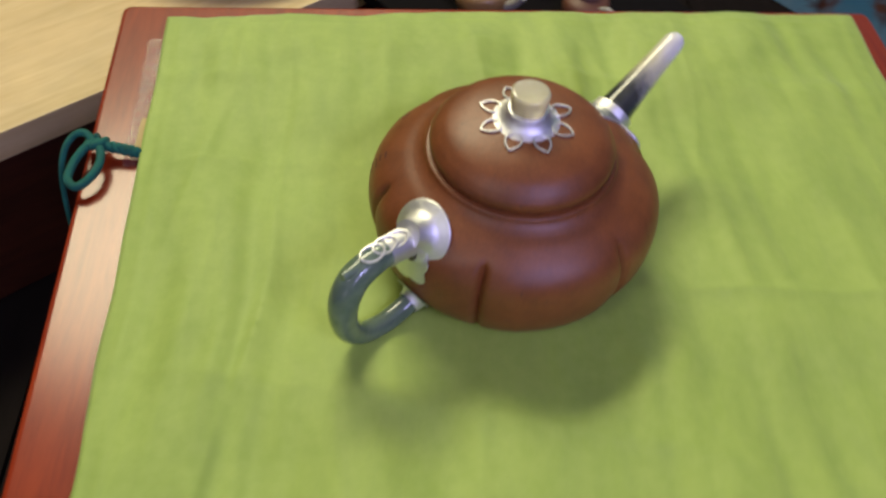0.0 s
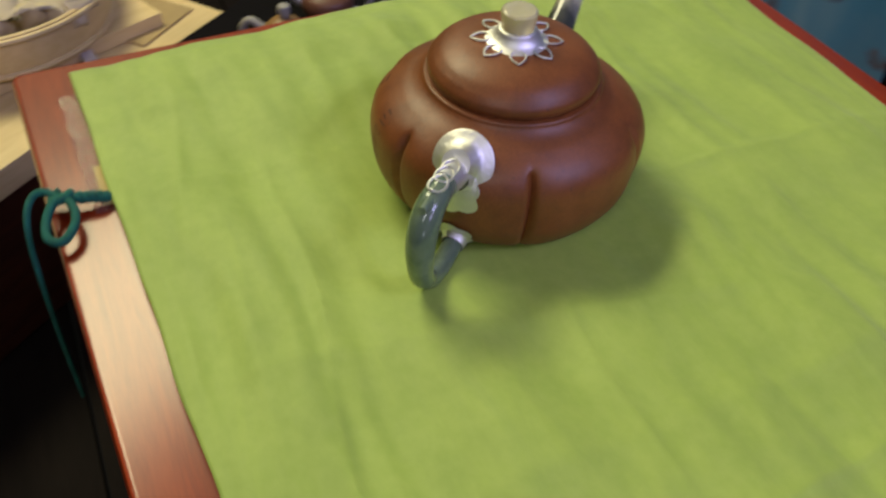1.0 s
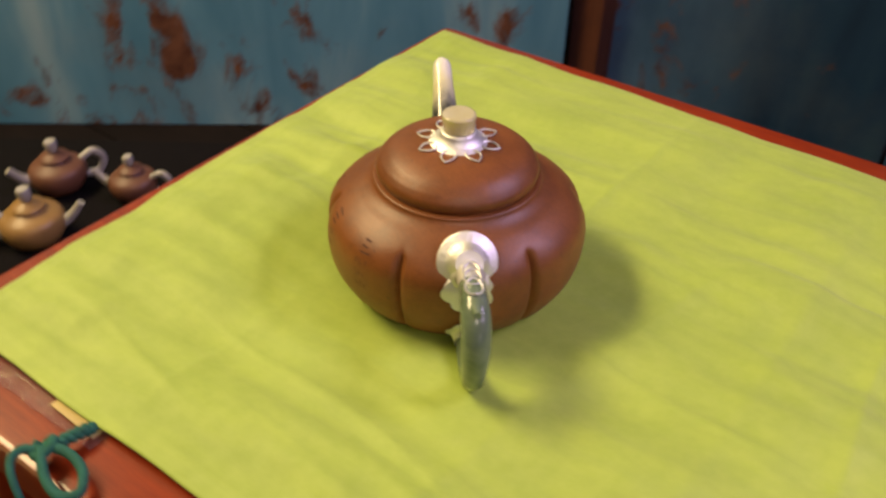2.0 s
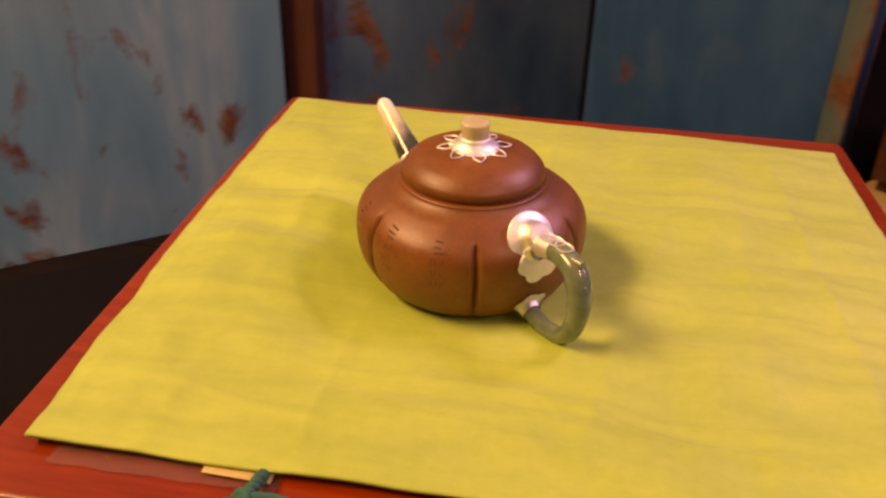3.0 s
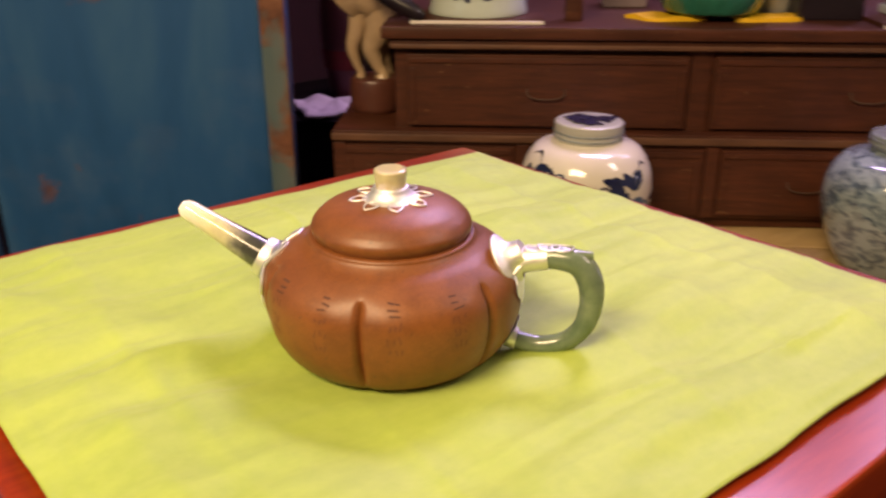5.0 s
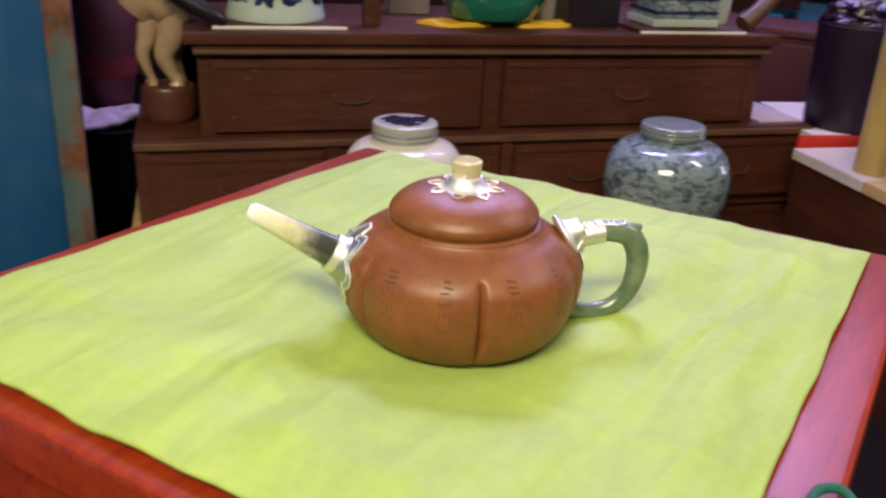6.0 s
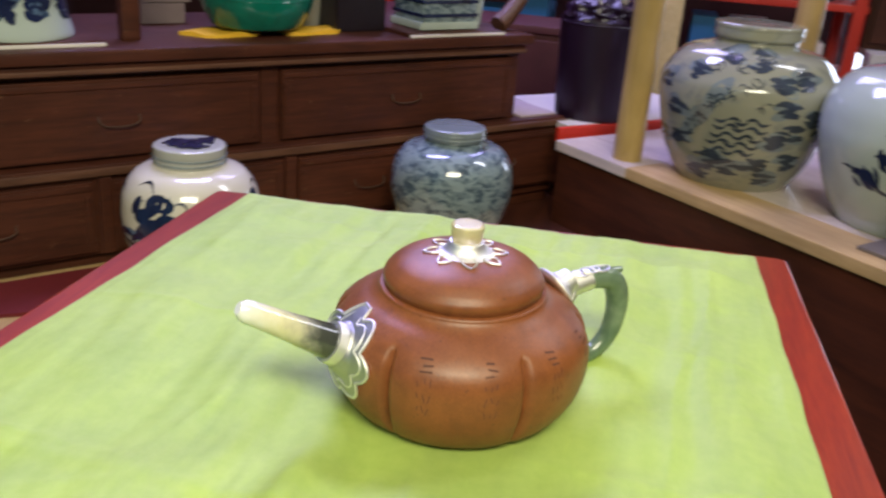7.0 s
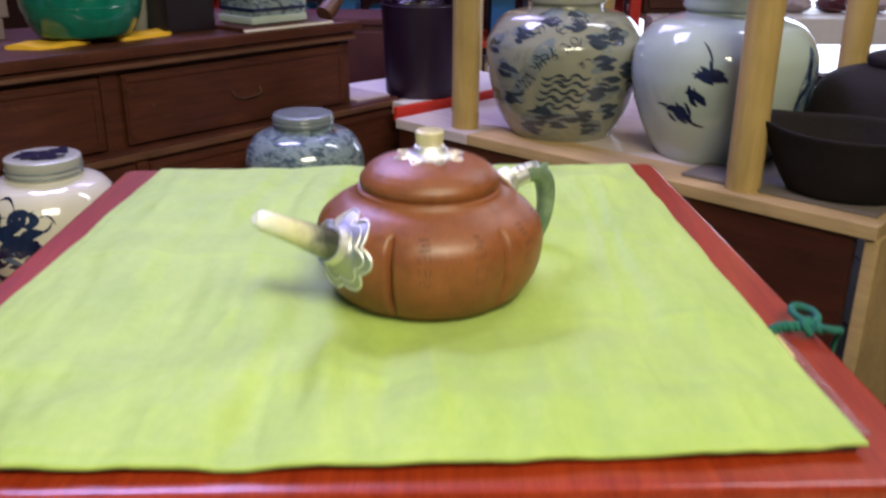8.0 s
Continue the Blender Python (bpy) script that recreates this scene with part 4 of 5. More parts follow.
tagged(link_mesh("lacquer_box", boxes((0.10, 0.09, 0.22, 0.694, 0.12, 0.108), bevel=0.004), M_BLACK), "dark brown lacquered upright box", "box").matrix_world = PLATFORM
tagged(link_mesh("porcelain_bottle", lathe(rounded([(0.026, 0), (0.03, 0.006), (0.034, 0.08), (0.03, 0.16), (0.014, 0.21), (0.012, 0.25)], 6), 40), M_PORC_LID), "pale grey porcelain bottle on the cabinet", "bottle").matrix_world = on_cabinet(0.622, 0.16)
for dx, dz, sx, sz in ((0.0, 0.0, 0.075, 0.034), (0.006, 0.035, 0.085, 0.05)):
    tagged(link_mesh("carton", boxes((sx, 0.06, sz, 0.385 + dx, 0.24, -0.0015 + dz + sz / 2), bevel=0.002), M_LILAC), "small greyish pink carton behind the green pot", "box", "cartons on the cabinet").matrix_world = PLATFORM
tagged(link_mesh("wooden_peg", boxes((0.028, 0.028, 0.2, 0.285, 0.07, 0.098), bevel=0.004), M_DARK_WOOD), "dark upright wooden stand", "stand").matrix_world = PLATFORM
board(on_cabinet(0.852, 0.055), 0.21, 0.12, "thin dark display board with whitish front edge")
vase = thing("square_vase", on_cabinet(0.848, 0.07, 0.006), "square blue and white porcelain vase", "vase")
part("body", boxes((0.12, 0.1, 0.2, 0, 0, 0.112), bevel=0.008), M_PORC_DENSE, vase)
part("foot", boxes((0.13, 0.105, 0.014, 0, 0, 0.0075), bevel=0.003), M_PORC_CELADON, vase)
for z in (0.026, 0.05):
    part("painted_band", boxes((0.124, 0.104, 0.006, 0, 0, z), bevel=0.001), M_COBALT, vase, "dark blue painted band")
tagged(link_mesh("curved_stand", tube(smooth_line([(0.985, 0.05, 0.008), (1.012, 0.055, 0.026), (1.05, 0.065, 0.06), (1.08, 0.07, 0.11), (1.09, 0.075, 0.17)], 6), lambda t: 0.018 - 0.004 * t, 14), M_WORN_EDGE), "curved brown wooden stand foot", "stand").matrix_world = PLATFORM
tagged(link_mesh("horn", tube(smooth_line([(0.045, 0.02, 0.006), (0.03, 0.02, 0.016), (-0.02, 0.03, 0.045), (-0.075, 0.05, 0.1)], 7), lambda t: 0.008 + 0.013 * t, 16), M_BLACK), "dark polished curved horn", "horn").matrix_world = PLATFORM

tagged(link_mesh("porcelain_bottle", lathe(rounded([(0.018, 0), (0.021, 0.004), (0.024, 0.05), (0.02, 0.12), (0.01, 0.16), (0.009, 0.19)], 6), 36), M_PORC_CELADON), "slim pale porcelain bottle on the cabinet", "bottle").matrix_world = on_cabinet(0.985, 0.14)
tagged(link_mesh("black_vase", lathe(rounded([(0.026, 0), (0.03, 0.004), (0.048, 0.035), (0.052, 0.065), (0.04, 0.1), (0.02, 0.115), (0.018, 0.135)], 6), 48), M_BLACK), "round black lacquered vase on the ledge", "vase").matrix_world = on_cabinet(-0.045, 0.27, -0.168)

M_DRUM = plain("dark_brown_pottery", (0.085, 0.028, 0.018), 0.34, 0, 0.3, 25)
# Added sheet: its pale pink gives the ledge's end a bright reflection.
tagged(link_mesh("card", boxes((0.094, 0.3, 0.004, 1.071, 0.15, -0.1658), bevel=0.001), M_PINK_WHITE), "pale pinkish sheet added as the ledge end's bright reflection", "card").matrix_world = PLATFORM

# statue on a brown stool beside the upper tier
drum = thing("pottery_stool", on_cabinet(-0.048, 0.12, -0.168), "reddish-brown pottery drum stand", "stand")
part("body", lathe(rounded([(0.038, 0), (0.043, 0.01), (0.0455, 0.034), (0.043, 0.057), (0.036, 0.061)], 5), 40), M_DRUM, drum)


def statue():
    bm = bmesh.new()
    for sx, sy, knee, fat in ((-0.022, -0.012, -0.012, 0.72), (0.014, -0.014, -0.016, 1.12), (-0.026, 0.014, -0.006, 0.72), (0.018, 0.016, -0.008, 1.0)):
        tube(smooth_line([(sx, sy, 0.0), (sx, sy, 0.008), (sx + knee * 0.5, sy, 0.022), (sx + knee, sy, 0.048), (sx + knee * 0.3, sy * 0.9, 0.078), (sx * 0.8, sy * 0.6, 0.115)], 6), lambda t: fat * (0.011 - 0.013 * min(t, 0.2) + 0.03 * max(0, t - 0.3) ** 1.3), 14, bm)
    tube(smooth_line([(-0.042, 0, 0.108), (-0.024, 0, 0.128), (0.004, 0, 0.134), (0.024, 0, 0.15), (0.036, 0, 0.215)], 6), lambda t: 0.03 + 0.016 * math.sin(math.pi * min(1, t * 1.1)), 18, bm)
    ob = link_mesh("animal_statue", bm, M_CREAM)
    ob.matrix_world = on_cabinet(-0.048, 0.12, -0.1075) @ Matrix.Scale(1.06, 4)
    return tagged(ob, "cream glazed pottery statue standing on a drum", "statue")


statue()
side = thing("side_stand", PLATFORM @ Matrix.Translation((-0.2, 0.62, FLOOR_Z)), "black lacquered stand in a dark corner", "stand")
part("body", boxes((0.19, 0.3, 0.245, 0, 0, 0.1345), bevel=0.004), M_MATTE_BLACK, side)
part("top_board", boxes((0.2, 0.31, 0.01, 0, 0, 0.262), bevel=0.003), M_MATTE_BLACK, side)
for x in (-0.085, 0.085):
    for y in (-0.14, 0.14):
        part("foot", boxes((0.02, 0.02, 0.012, x, y, 0.006), bevel=0.002), M_MATTE_BLACK, side)
bm = bmesh.new()
rows = []
for i in range(25):
    row = []
    for j in range(19):
        x, y = 0.17 * (i / 24 - 0.5), 0.12 * (j / 18 - 0.5)
        h = 0.013 + 0.024 * abs(noise.noise((x * 16, y * 22, 3))) + 0.008 * noise.noise((x * 45, y * 45, 8))
        row.append(bm.verts.new((x + 0.006 * noise.noise((y * 30, x * 9, 1)), y, max(0.011, h))))
    rows.append(row)
for a, b in zip(rows, rows[1:]):
    for j in range(18):
        bm.faces.new((a[j], b[j], b[j + 1], a[j + 1]))
linen = link_mesh("folded_cloth", bm, M_PINK_WHITE)
mod = linen.modifiers.new("thickness", "SOLIDIFY")
mod.thickness, mod.offset = 0.01, -1
linen.matrix_world = PLATFORM @ Matrix.Translation((-0.19, 0.55, -0.2832)) @ Matrix.Rotation(radians(24), 4, "Z") @ Matrix.Scale(1.15, 4)
tagged(linen, "crumpled pinkish white cloth on the black stand", "cloth")
urn = thing("tall_urn", PLATFORM @ Matrix.Translation((-0.19, 0.69, -0.2828)), "tall dark maroon urn with a red band", "urn")
part("body", lathe(rounded([(0.04, 0), (0.046, 0.008), (0.062, 0.1), (0.066, 0.2), (0.05, 0.3), (0.03, 0.34), (0.034, 0.36)], 6), 48), M_MAROON, urn)
part("band", lathe([(0.0585, 0.075), (0.062, 0.08), (0.0645, 0.12), (0.062, 0.125)], 48, cap=False), M_RED, urn, "red painted band")
bm = bmesh.new()
rim = []
for k in range(4):
    (ax, ay), (bx, by) = ((-0.055, -0.105), (0.0, -0.024), (0.205, -0.024), (0.15, -0.16))[k], ((0.0, -0.024), (0.205, -0.024), (0.15, -0.16), (-0.055, -0.105))[k]
    for i in range(10):
        t = i / 10
        rim.append((ax + (bx - ax) * t + 0.003 * noise.noise((k, i * 0.7, 2)), ay + (by - ay) * t + 0.003 * noise.noise((k, i * 0.7, 6))))
low = [bm.verts.new((x, y, PLAT_Z + 0.0004)) for x, y in rim]
high = [bm.verts.new((x, y, PLAT_Z + 0.006)) for x, y in rim]
for i in range(len(rim)):
    bm.faces.new((low[i], low[(i + 1) % len(rim)], high[(i + 1) % len(rim)], high[i]))
bm.faces.new(low[::-1])
bm.faces.new(high)
tagged(link_mesh("red_mat", bm, M_RED), "dark red cloth mat on the platform", "mat").matrix_world = PLATFORM
stool = thing("red_stool", pose(-0.36, 0.52, FLOOR_Z, 0, 0, 58), "low red upholstered stool on a dark base", "stool")
part("cushion", boxes((0.21, 0.26, 0.045, 0, 0, 0.0575), bevel=0.008), M_RED, stool, "dark red cloth cushion")
part("base", boxes((0.2, 0.25, 0.036, 0, 0, 0.018), bevel=0.004), M_DARK_WOOD, stool, "dark wooden base")

# ---- the shelf with big jars ----
SHELF_Z = -0.19
SHELF = pose(0.643, -0.59, 0, 0, 0, 46.4)  # along +x: the front edge, +y: to the table


def build_shelf():
    root = thing("display_shelf", SHELF, "pale pine display shelf with bamboo posts", "shelf")
    L, D = 0.94, 0.54
    part("shelf_board", boxes((L, D - 0.096, 0.02, L / 2, -D / 2 - 0.048, SHELF_Z - 0.01), bevel=0.002), M_SHELF_GLARE, root, "shelf board with daylight glare in its pale colour")
    part("front_lip", boxes((0.745, 0.095, 0.021, 0.3725, -0.0475, SHELF_Z - 0.0098), bevel=0.003), M_TAN, root, "pale pine front lip")
    part("end_board", boxes((0.194, 0.095, 0.02, 0.843, -0.0475, SHELF_Z - 0.01), bevel=0.002), M_SHELF_GLARE, root, "shelf end with daylight glare in its pale colour")
    part("back_panel", boxes((0.905, 0.02, 0.34, 0.4835, -0.016, SHELF_Z - 0.0205 - 0.17), bevel=0.002), M_RED_BROWN, root, "dark reddish wooden front panel")
    part("side_panel", boxes((0.02, D - 0.01, 0.34, 0.006, -D / 2, SHELF_Z - 0.02 - 0.17), bevel=0.004), M_TAN, root, "pale pine side panel")
    for x, y in ((L - 0.03, -0.06), (L - 0.025, -D + 0.025)):
        part("leg", boxes((0.05, 0.05, 0.34, x, y, SHELF_Z - 0.02 - 0.17), bevel=0.004), M_TAN if x < 0.5 else M_DARK_WOOD, root)
    for x, y in ((0.79, -0.045), (0.213, -0.04), (0.245, -0.512), (0.79, -0.49)):
        pole = part("post", tube([(x, y, SHELF_Z + 0.9 * i / 8) for i in range(9)], lambda t: 0.0265 + 0.0006 * math.sin(40 * t), 24), M_BAMBOO, root, "yellow bamboo post")
    return root


build_shelf()


def on_shelf(wx, wy):
    return pose(wx, wy, SHELF_Z)


rng = random.Random(11)
rows, pale = [], []
# bands of waves, dark clouds, thin curls, and the broad body of a beast
for k in range(5):
    for q in range(5):
        rows.append((157 + k * 1.5 + q * 6.4 + rng.uniform(-1.4, 1.4), 0.074 + k * 0.0132 + rng.uniform(-0.0015, 0.0015), 0.022, 0.0054, rng.uniform(-7, 7), 0.8 if q % 2 else -0.8))
for phi, z in ((157, 0.222), (182, 0.214), (197, 0.186), (202, 0.148), (197, 0.094), (188, 0.058), (156, 0.054), (170, 0.044), (138, 0.19), (132, 0.08), (208, 0.11), (216, 0.19), (222, 0.135), (128, 0.13), (214, 0.06), (234, 0.1), (112, 0.17), (110, 0.08), (145, 0.03), (200, 0.03)):
    for k in range(8):
        rows.append((phi + rng.uniform(-6, 6), z + rng.uniform(-0.012, 0.012), rng.uniform(0.018, 0.034), rng.uniform(0.005, 0.0095), rng.uniform(-14, 14), rng.uniform(-0.6, 0.6)))
    for k in range(3):
        pale.append((phi + rng.uniform(-6, 6), z + rng.uniform(-0.012, 0.012), rng.uniform(0.025, 0.04), rng.uniform(0.012, 0.02), rng.uniform(-20, 20), 0.3))
for phi, z in ((168, 0.208), (174, 0.178), (187, 0.152), (166, 0.165), (180, 0.185), (150, 0.2)):
    for k in range(4):
        rows.append((phi + rng.uniform(-3, 3), z + rng.uniform(-0.006, 0.006), rng.uniform(0.01, 0.018), 0.0022, rng.uniform(-80, 80), rng.choice((-1.4, 1.4))))
for k in range(9):
    t = k / 8
    pale.append((140 + 20 * t, 0.1 + 0.068 * t + 0.008 * math.sin(9 * t), 0.045, 0.024, 60, 0.2))
    for q in range(3):
        rows.append((140 + 20 * t + rng.uniform(-5, 5), 0.1 + 0.068 * t + rng.uniform(-0.01, 0.01), 0.012, 0.003, rng.uniform(-60, 60), 1.0))
ginger_jar("storage_jar", on_shelf(1.194, -0.231), 0.1455, 0.264, 0.071, (M_PORC_DRAGON, M_PORC_DRAGON, M_COBALT_GREY), "large cream porcelain jar with blue waves and clouds", rows, pale, foot=0.6, belly=0.62, lid_h=0.09, group="porcelain jars")
birds = []
for phi, z, size, slant in ((157, 0.153, 1.0, -6), (150, 0.12, 0.75, -38), (139, 0.09, 0.9, -28)):
    birds.append((phi, z, 0.05 * size, 0.017 * size, slant, 0.15))
    birds.append((phi - 4 * size, z + 0.004, 0.034 * size, 0.009 * size, slant + 26, 0.3))
    for k in range(7):
        birds.append((phi + rng.uniform(-7, 7) * size, z + rng.uniform(-0.01, 0.012) * size, rng.uniform(0.016, 0.032) * size, rng.uniform(0.004, 0.008), slant + rng.uniform(-40, 40), rng.uniform(-0.5, 0.5)))
birds += [(153, 0.186, 0.044, 0.0034, -62, 0.5), (156, 0.168, 0.022, 0.006, -78, 0.2), (128, 0.097, 0.032, 0.004, -14, 0.5), (149, 0.078, 0.034, 0.005, -22, -0.4)]
pale = [(-138 + k * 5, 0.13 + 0.03 * math.sin(k * 2.1), 0.08, 0.03, 80, 0.2) for k in range(6)]
rows = birds + [(-140 + k * 6, 0.12 + 0.04 * math.sin(k * 1.7), 0.05, 0.014, 60 + 20 * k, 0.4) for k in range(5)]
ginger_jar("storage_jar", on_shelf(1.045, -0.482), 0.152, 0.27, 0.075, (M_PORC_CELADON, M_PORC_CELADON), "large pale celadon jar with blue birds", rows, pale, foot=0.62, belly=0.58, lid_h=0.09, group="porcelain jars")


def dark_bowl(m, r, h, label, lip=0.2):
    root = thing("clay_bowl", m, label, "bowl", "black clay bowls")
    bm = bmesh.new()
    n, prof = 72, rounded([(r * 0.66, 0), (r * 0.73, 0.006), (r * 0.87, h * 0.38), (r * 0.96, h * 0.8), (r, h), (r * 0.93, h * 0.985), (r * 0.86, h * 0.75), (r * 0.66, h * 0.25), (r * 0.2, h * 0.12)], 5)
    rings = []
    for q, z in prof:
        rings.append([bm.verts.new((q * (1 + lip * (z / h) ** 3 * abs(math.cos(a)) ** 3) * math.cos(a), q * math.sin(a) * 0.85, z + lip * r * 0.45 * (z / h) ** 3 * math.cos(a) ** 4)) for a in (2 * math.pi * i / n for i in range(n))])
    for a, b in zip(rings, rings[1:]):
        for i in range(n):
            bm.faces.new((a[i], a[(i + 1) % n], b[(i + 1) % n], b[i]))
    bm.faces.new(rings[0][::-1])
    bm.faces.new(rings[-1])
    part("body", bm, M_DARK_CLAY, root)
    return root


dark_bowl(on_shelf(0.787, -0.604) @ Matrix.Translation((0, 0, 0.0068)) @ Matrix.Rotation(radians(64), 4, "Z"), 0.118, 0.094, "black clay bowl with upswept lips", 0.22)
tray = tagged(link_mesh("flat_tray", boxes((0.3, 0.2, 0.006, 0.16, -0.135, 0.003), bevel=0.0015), M_GREY_BOARD), "thin grey board under the black bowl", "board")
tray.matrix_world = SHELF @ Matrix.Translation((0.005, 0, SHELF_Z + 0.0005))
dome = thing("clay_pot", on_shelf(1.003, -0.773), "round black clay pot with a low lid", "pot")
part("body", lathe(rounded([(0.085, 0), (0.1, 0.006), (0.142, 0.055), (0.147, 0.085), (0.12, 0.135), (0.07, 0.155), (0.05, 0.158)], 6), 56), M_DARK_CLAY, dome)
part("lid", lathe(rounded([(0.052, 0.157), (0.06, 0.16), (0.058, 0.175), (0.03, 0.184), (0.005, 0.185)], 5), 40), M_DARK_CLAY, dome)

# dark bucket on a pale board with a red edge, behind the cabinet's end
stand2 = thing("low_counter", pose(1.331, 0.09, 0, 0, 0, 43), "whitish board counter with a red painted edge", "counter")
bm = bmesh.new()
plan = ((0.012, -0.03), (0.012, -0.45), (0.28, -0.45), (0.28, -0.066), (0.05, -0.066), (0.05, -0.03))
low, high = [bm.verts.new((x, y, -0.2)) for x, y in plan], [bm.verts.new((x, y, -0.1755)) for x, y in plan]
for i in range(6):
    bm.faces.new((low[i], low[(i + 1) % 6], high[(i + 1) % 6], high[i]))
bm.faces.new(low[::-1])
bm.faces.new(high)
part("top_board", bm, M_WHITE, stand2, smooth=False)
part("red_edge", boxes((0.012, 0.45, 0.03, 0.0058, -0.225, -0.191), bevel=0.002), M_REDPAINT, stand2, "red painted edge strip")
part("body", boxes((0.2, 0.36, 0.349, 0.165, -0.255, -0.3755), bevel=0.003), M_DARK_WOOD, stand2)
bucket = thing("bucket", pose(1.487, 0.043, -0.1753), "dark purple-black lacquered bucket", "bucket")
part("body", lathe(rounded([(0.072, 0), (0.078, 0.006), (0.082, 0.1), (0.086, 0.19), (0.083, 0.195), (0.08, 0.18), (0.07, 0.02)], 5), 56), M_PURPLE_BLACK, bucket)
rim = [(0.085 * math.cos(q), 0.085 * math.sin(q), 0.192) for q in (2 * math.pi * i / 48 for i in range(49))]
part("rim", tube(rim, 0.0028, 8), M_PURPLE_BLACK, bucket, "thin rolled rim")
film = bmesh.new()
bmesh.ops.create_icosphere(film, subdivisions=5, radius=1)
for v in film.verts:
    q = v.co.copy()
    k = 1 + 0.24 * noise.noise(q * 2.2) + 0.2 * abs(noise.noise(q * 3.6)) + 0.02 * noise.noise(q * 13)
    v.co = Vector((q.x * 0.07, q.y * 0.075, q.z * 0.042)) * k + Vector((0.012, 0.0, 0.205))
tagged(link_mesh("plastic_bag", film, M_PURPLE_FILM), "crumpled violet plastic bag stuffed in the bucket", "bag").matrix_world = pose(1.487, 0.043, -0.1753)
bag = [(-0.02, 0.0, 0.2), (-0.045, 0.01, 0.24), (-0.03, 0.02, 0.275), (-0.05, 0.0, 0.32)]
for turn in (0, 70):
    tagged(link_mesh("white_ribbon", tube(smooth_line(bag, 6), lambda t: 0.009 - 0.004 * t, 10, None, 0.4), M_WHITE), "white plastic ribbon in the bucket", "ribbon", "ribbons in the bucket").matrix_world = pose(1.487, 0.043, -0.1753, 0, 0, turn)

cup = thing("cupboard", pose(2.12, 0.44, FLOOR_Z), "maroon painted wooden cupboard in shade", "cupboard")
part("body", boxes((0.22, 0.9, 0.43, 0, 0, 0.245), bevel=0.004), M_MAROON, cup)
part("plinth", boxes((0.2, 0.86, 0.03, 0, 0, 0.015), bevel=0.002), M_MAROON, cup)
part("top_board", boxes((0.24, 0.93, 0.02, 0, 0, 0.47), bevel=0.004), M_MAROON, cup)
for y in (-0.225, 0.225):
    part("door", boxes((0.016, 0.43, 0.4, -0.116, y, 0.245), bevel=0.004), M_MAROON, cup)

# red shelving by the open front
def red_rack():
    root = thing("red_rack", pose(2.75, 0.1, FLOOR_Z), "red painted wooden rack by the open front", "rack")
    for y in (-0.75, 0.0, 0.75):
        for x in (-0.15, 0.15):
            part("post", boxes((0.035, 0.035, 1.5, x, y, 0.75), bevel=0.003), M_REDPAINT, root)
    for z in (0.12, 0.33, 0.55, 0.85, 1.2):
        part("shelf", boxes((0.33, 1.55, 0.022, 0, 0, z), bevel=0.003), M_REDPAINT, root)
    return root


red_rack()
rng = random.Random(21)
for z, count in ((0.131, 7), (0.341, 8), (0.561, 7)):
    y = -0.68
    for k in range(count):
        w, h = rng.uniform(0.08, 0.15), rng.uniform(0.09, 0.16)
        if abs(y + w / 2) > 0.06:
            c = rng.choice((M_BLUE_BOX, M_WHITE, M_WHITE, M_BLACK))
            tint = {M_BLUE_BOX: "blue", M_WHITE: "whitish", M_BLACK: "black"}[c]
            tagged(link_mesh("carton", boxes((0.2, w, h, 0, 0, h / 2), bevel=0.004), c), f"small {tint} carton on the red rack", "box", "cartons on the rack").matrix_world = pose(2.75, 0.1 + y + w / 2, FLOOR_Z + z)
        y += w + 0.045
bench = thing("white_bench", pose(2.75, -1.28, FLOOR_Z), "whitish slatted bench in daylight", "bench")
for k in range(4):
    part("slat", boxes((0.09, 1.17, 0.025, -0.16 + 0.11 * k, 0, 0.42), bevel=0.004), M_WHITE, bench)
part("apron", boxes((0.02, 1.17, 0.085, -0.216, 0, 0.389), bevel=0.003), M_WHITE, bench)
for x in (-0.15, 0.15):
    for y in (-0.5, 0.5):
        part("leg", boxes((0.05, 0.05, 0.41, x, y, 0.205), bevel=0.004), M_WHITE, bench)
tagged(link_mesh("plank", boxes((0.02, 0.055, 1.2, 0, 0, 0.6), bevel=0.002), M_PINE_PALE), "pale planed plank leaning upright beside the red rack", "plank").matrix_world = pose(2.46, -0.103, FLOOR_Z)
chest = thing("wall_chest", pose(2.75, -0.785, FLOOR_Z + 0.4325), "dark brown wooden chest on the white bench", "chest")
part("body", boxes((0.24, 0.195, 0.6, 0, 0, 0.3), bevel=0.004), M_DARK_WOOD, chest)
part("door", boxes((0.016, 0.17, 0.56, -0.128, 0, 0.3), bevel=0.004), M_DARK_WOOD, chest)
for y, mat, tint in ((-1.23, M_PINK_WHITE, "pinkish white"), (-1.37, M_MAROON, "maroon"), (-1.5, M_PINK_WHITE, "pinkish white")):
    bm = bmesh.new()
    bmesh.ops.create_icosphere(bm, subdivisions=3, radius=1)
    for v in bm.verts:
        v.co = Vector((v.co.x * 0.07, v.co.y * 0.06, v.co.z * 0.034 + 0.03)) * (1 + 0.3 * noise.noise(v.co * 2.1 + Vector((y * 9, 0, 0))))
        v.co.z = max(0.0, v.co.z)
    tagged(link_mesh("cloth_pouch", bm, mat), f"small {tint} cloth pouch on the white bench", "pouch", "pouches on the bench").matrix_world = pose(2.72, y, FLOOR_Z + 0.4328)

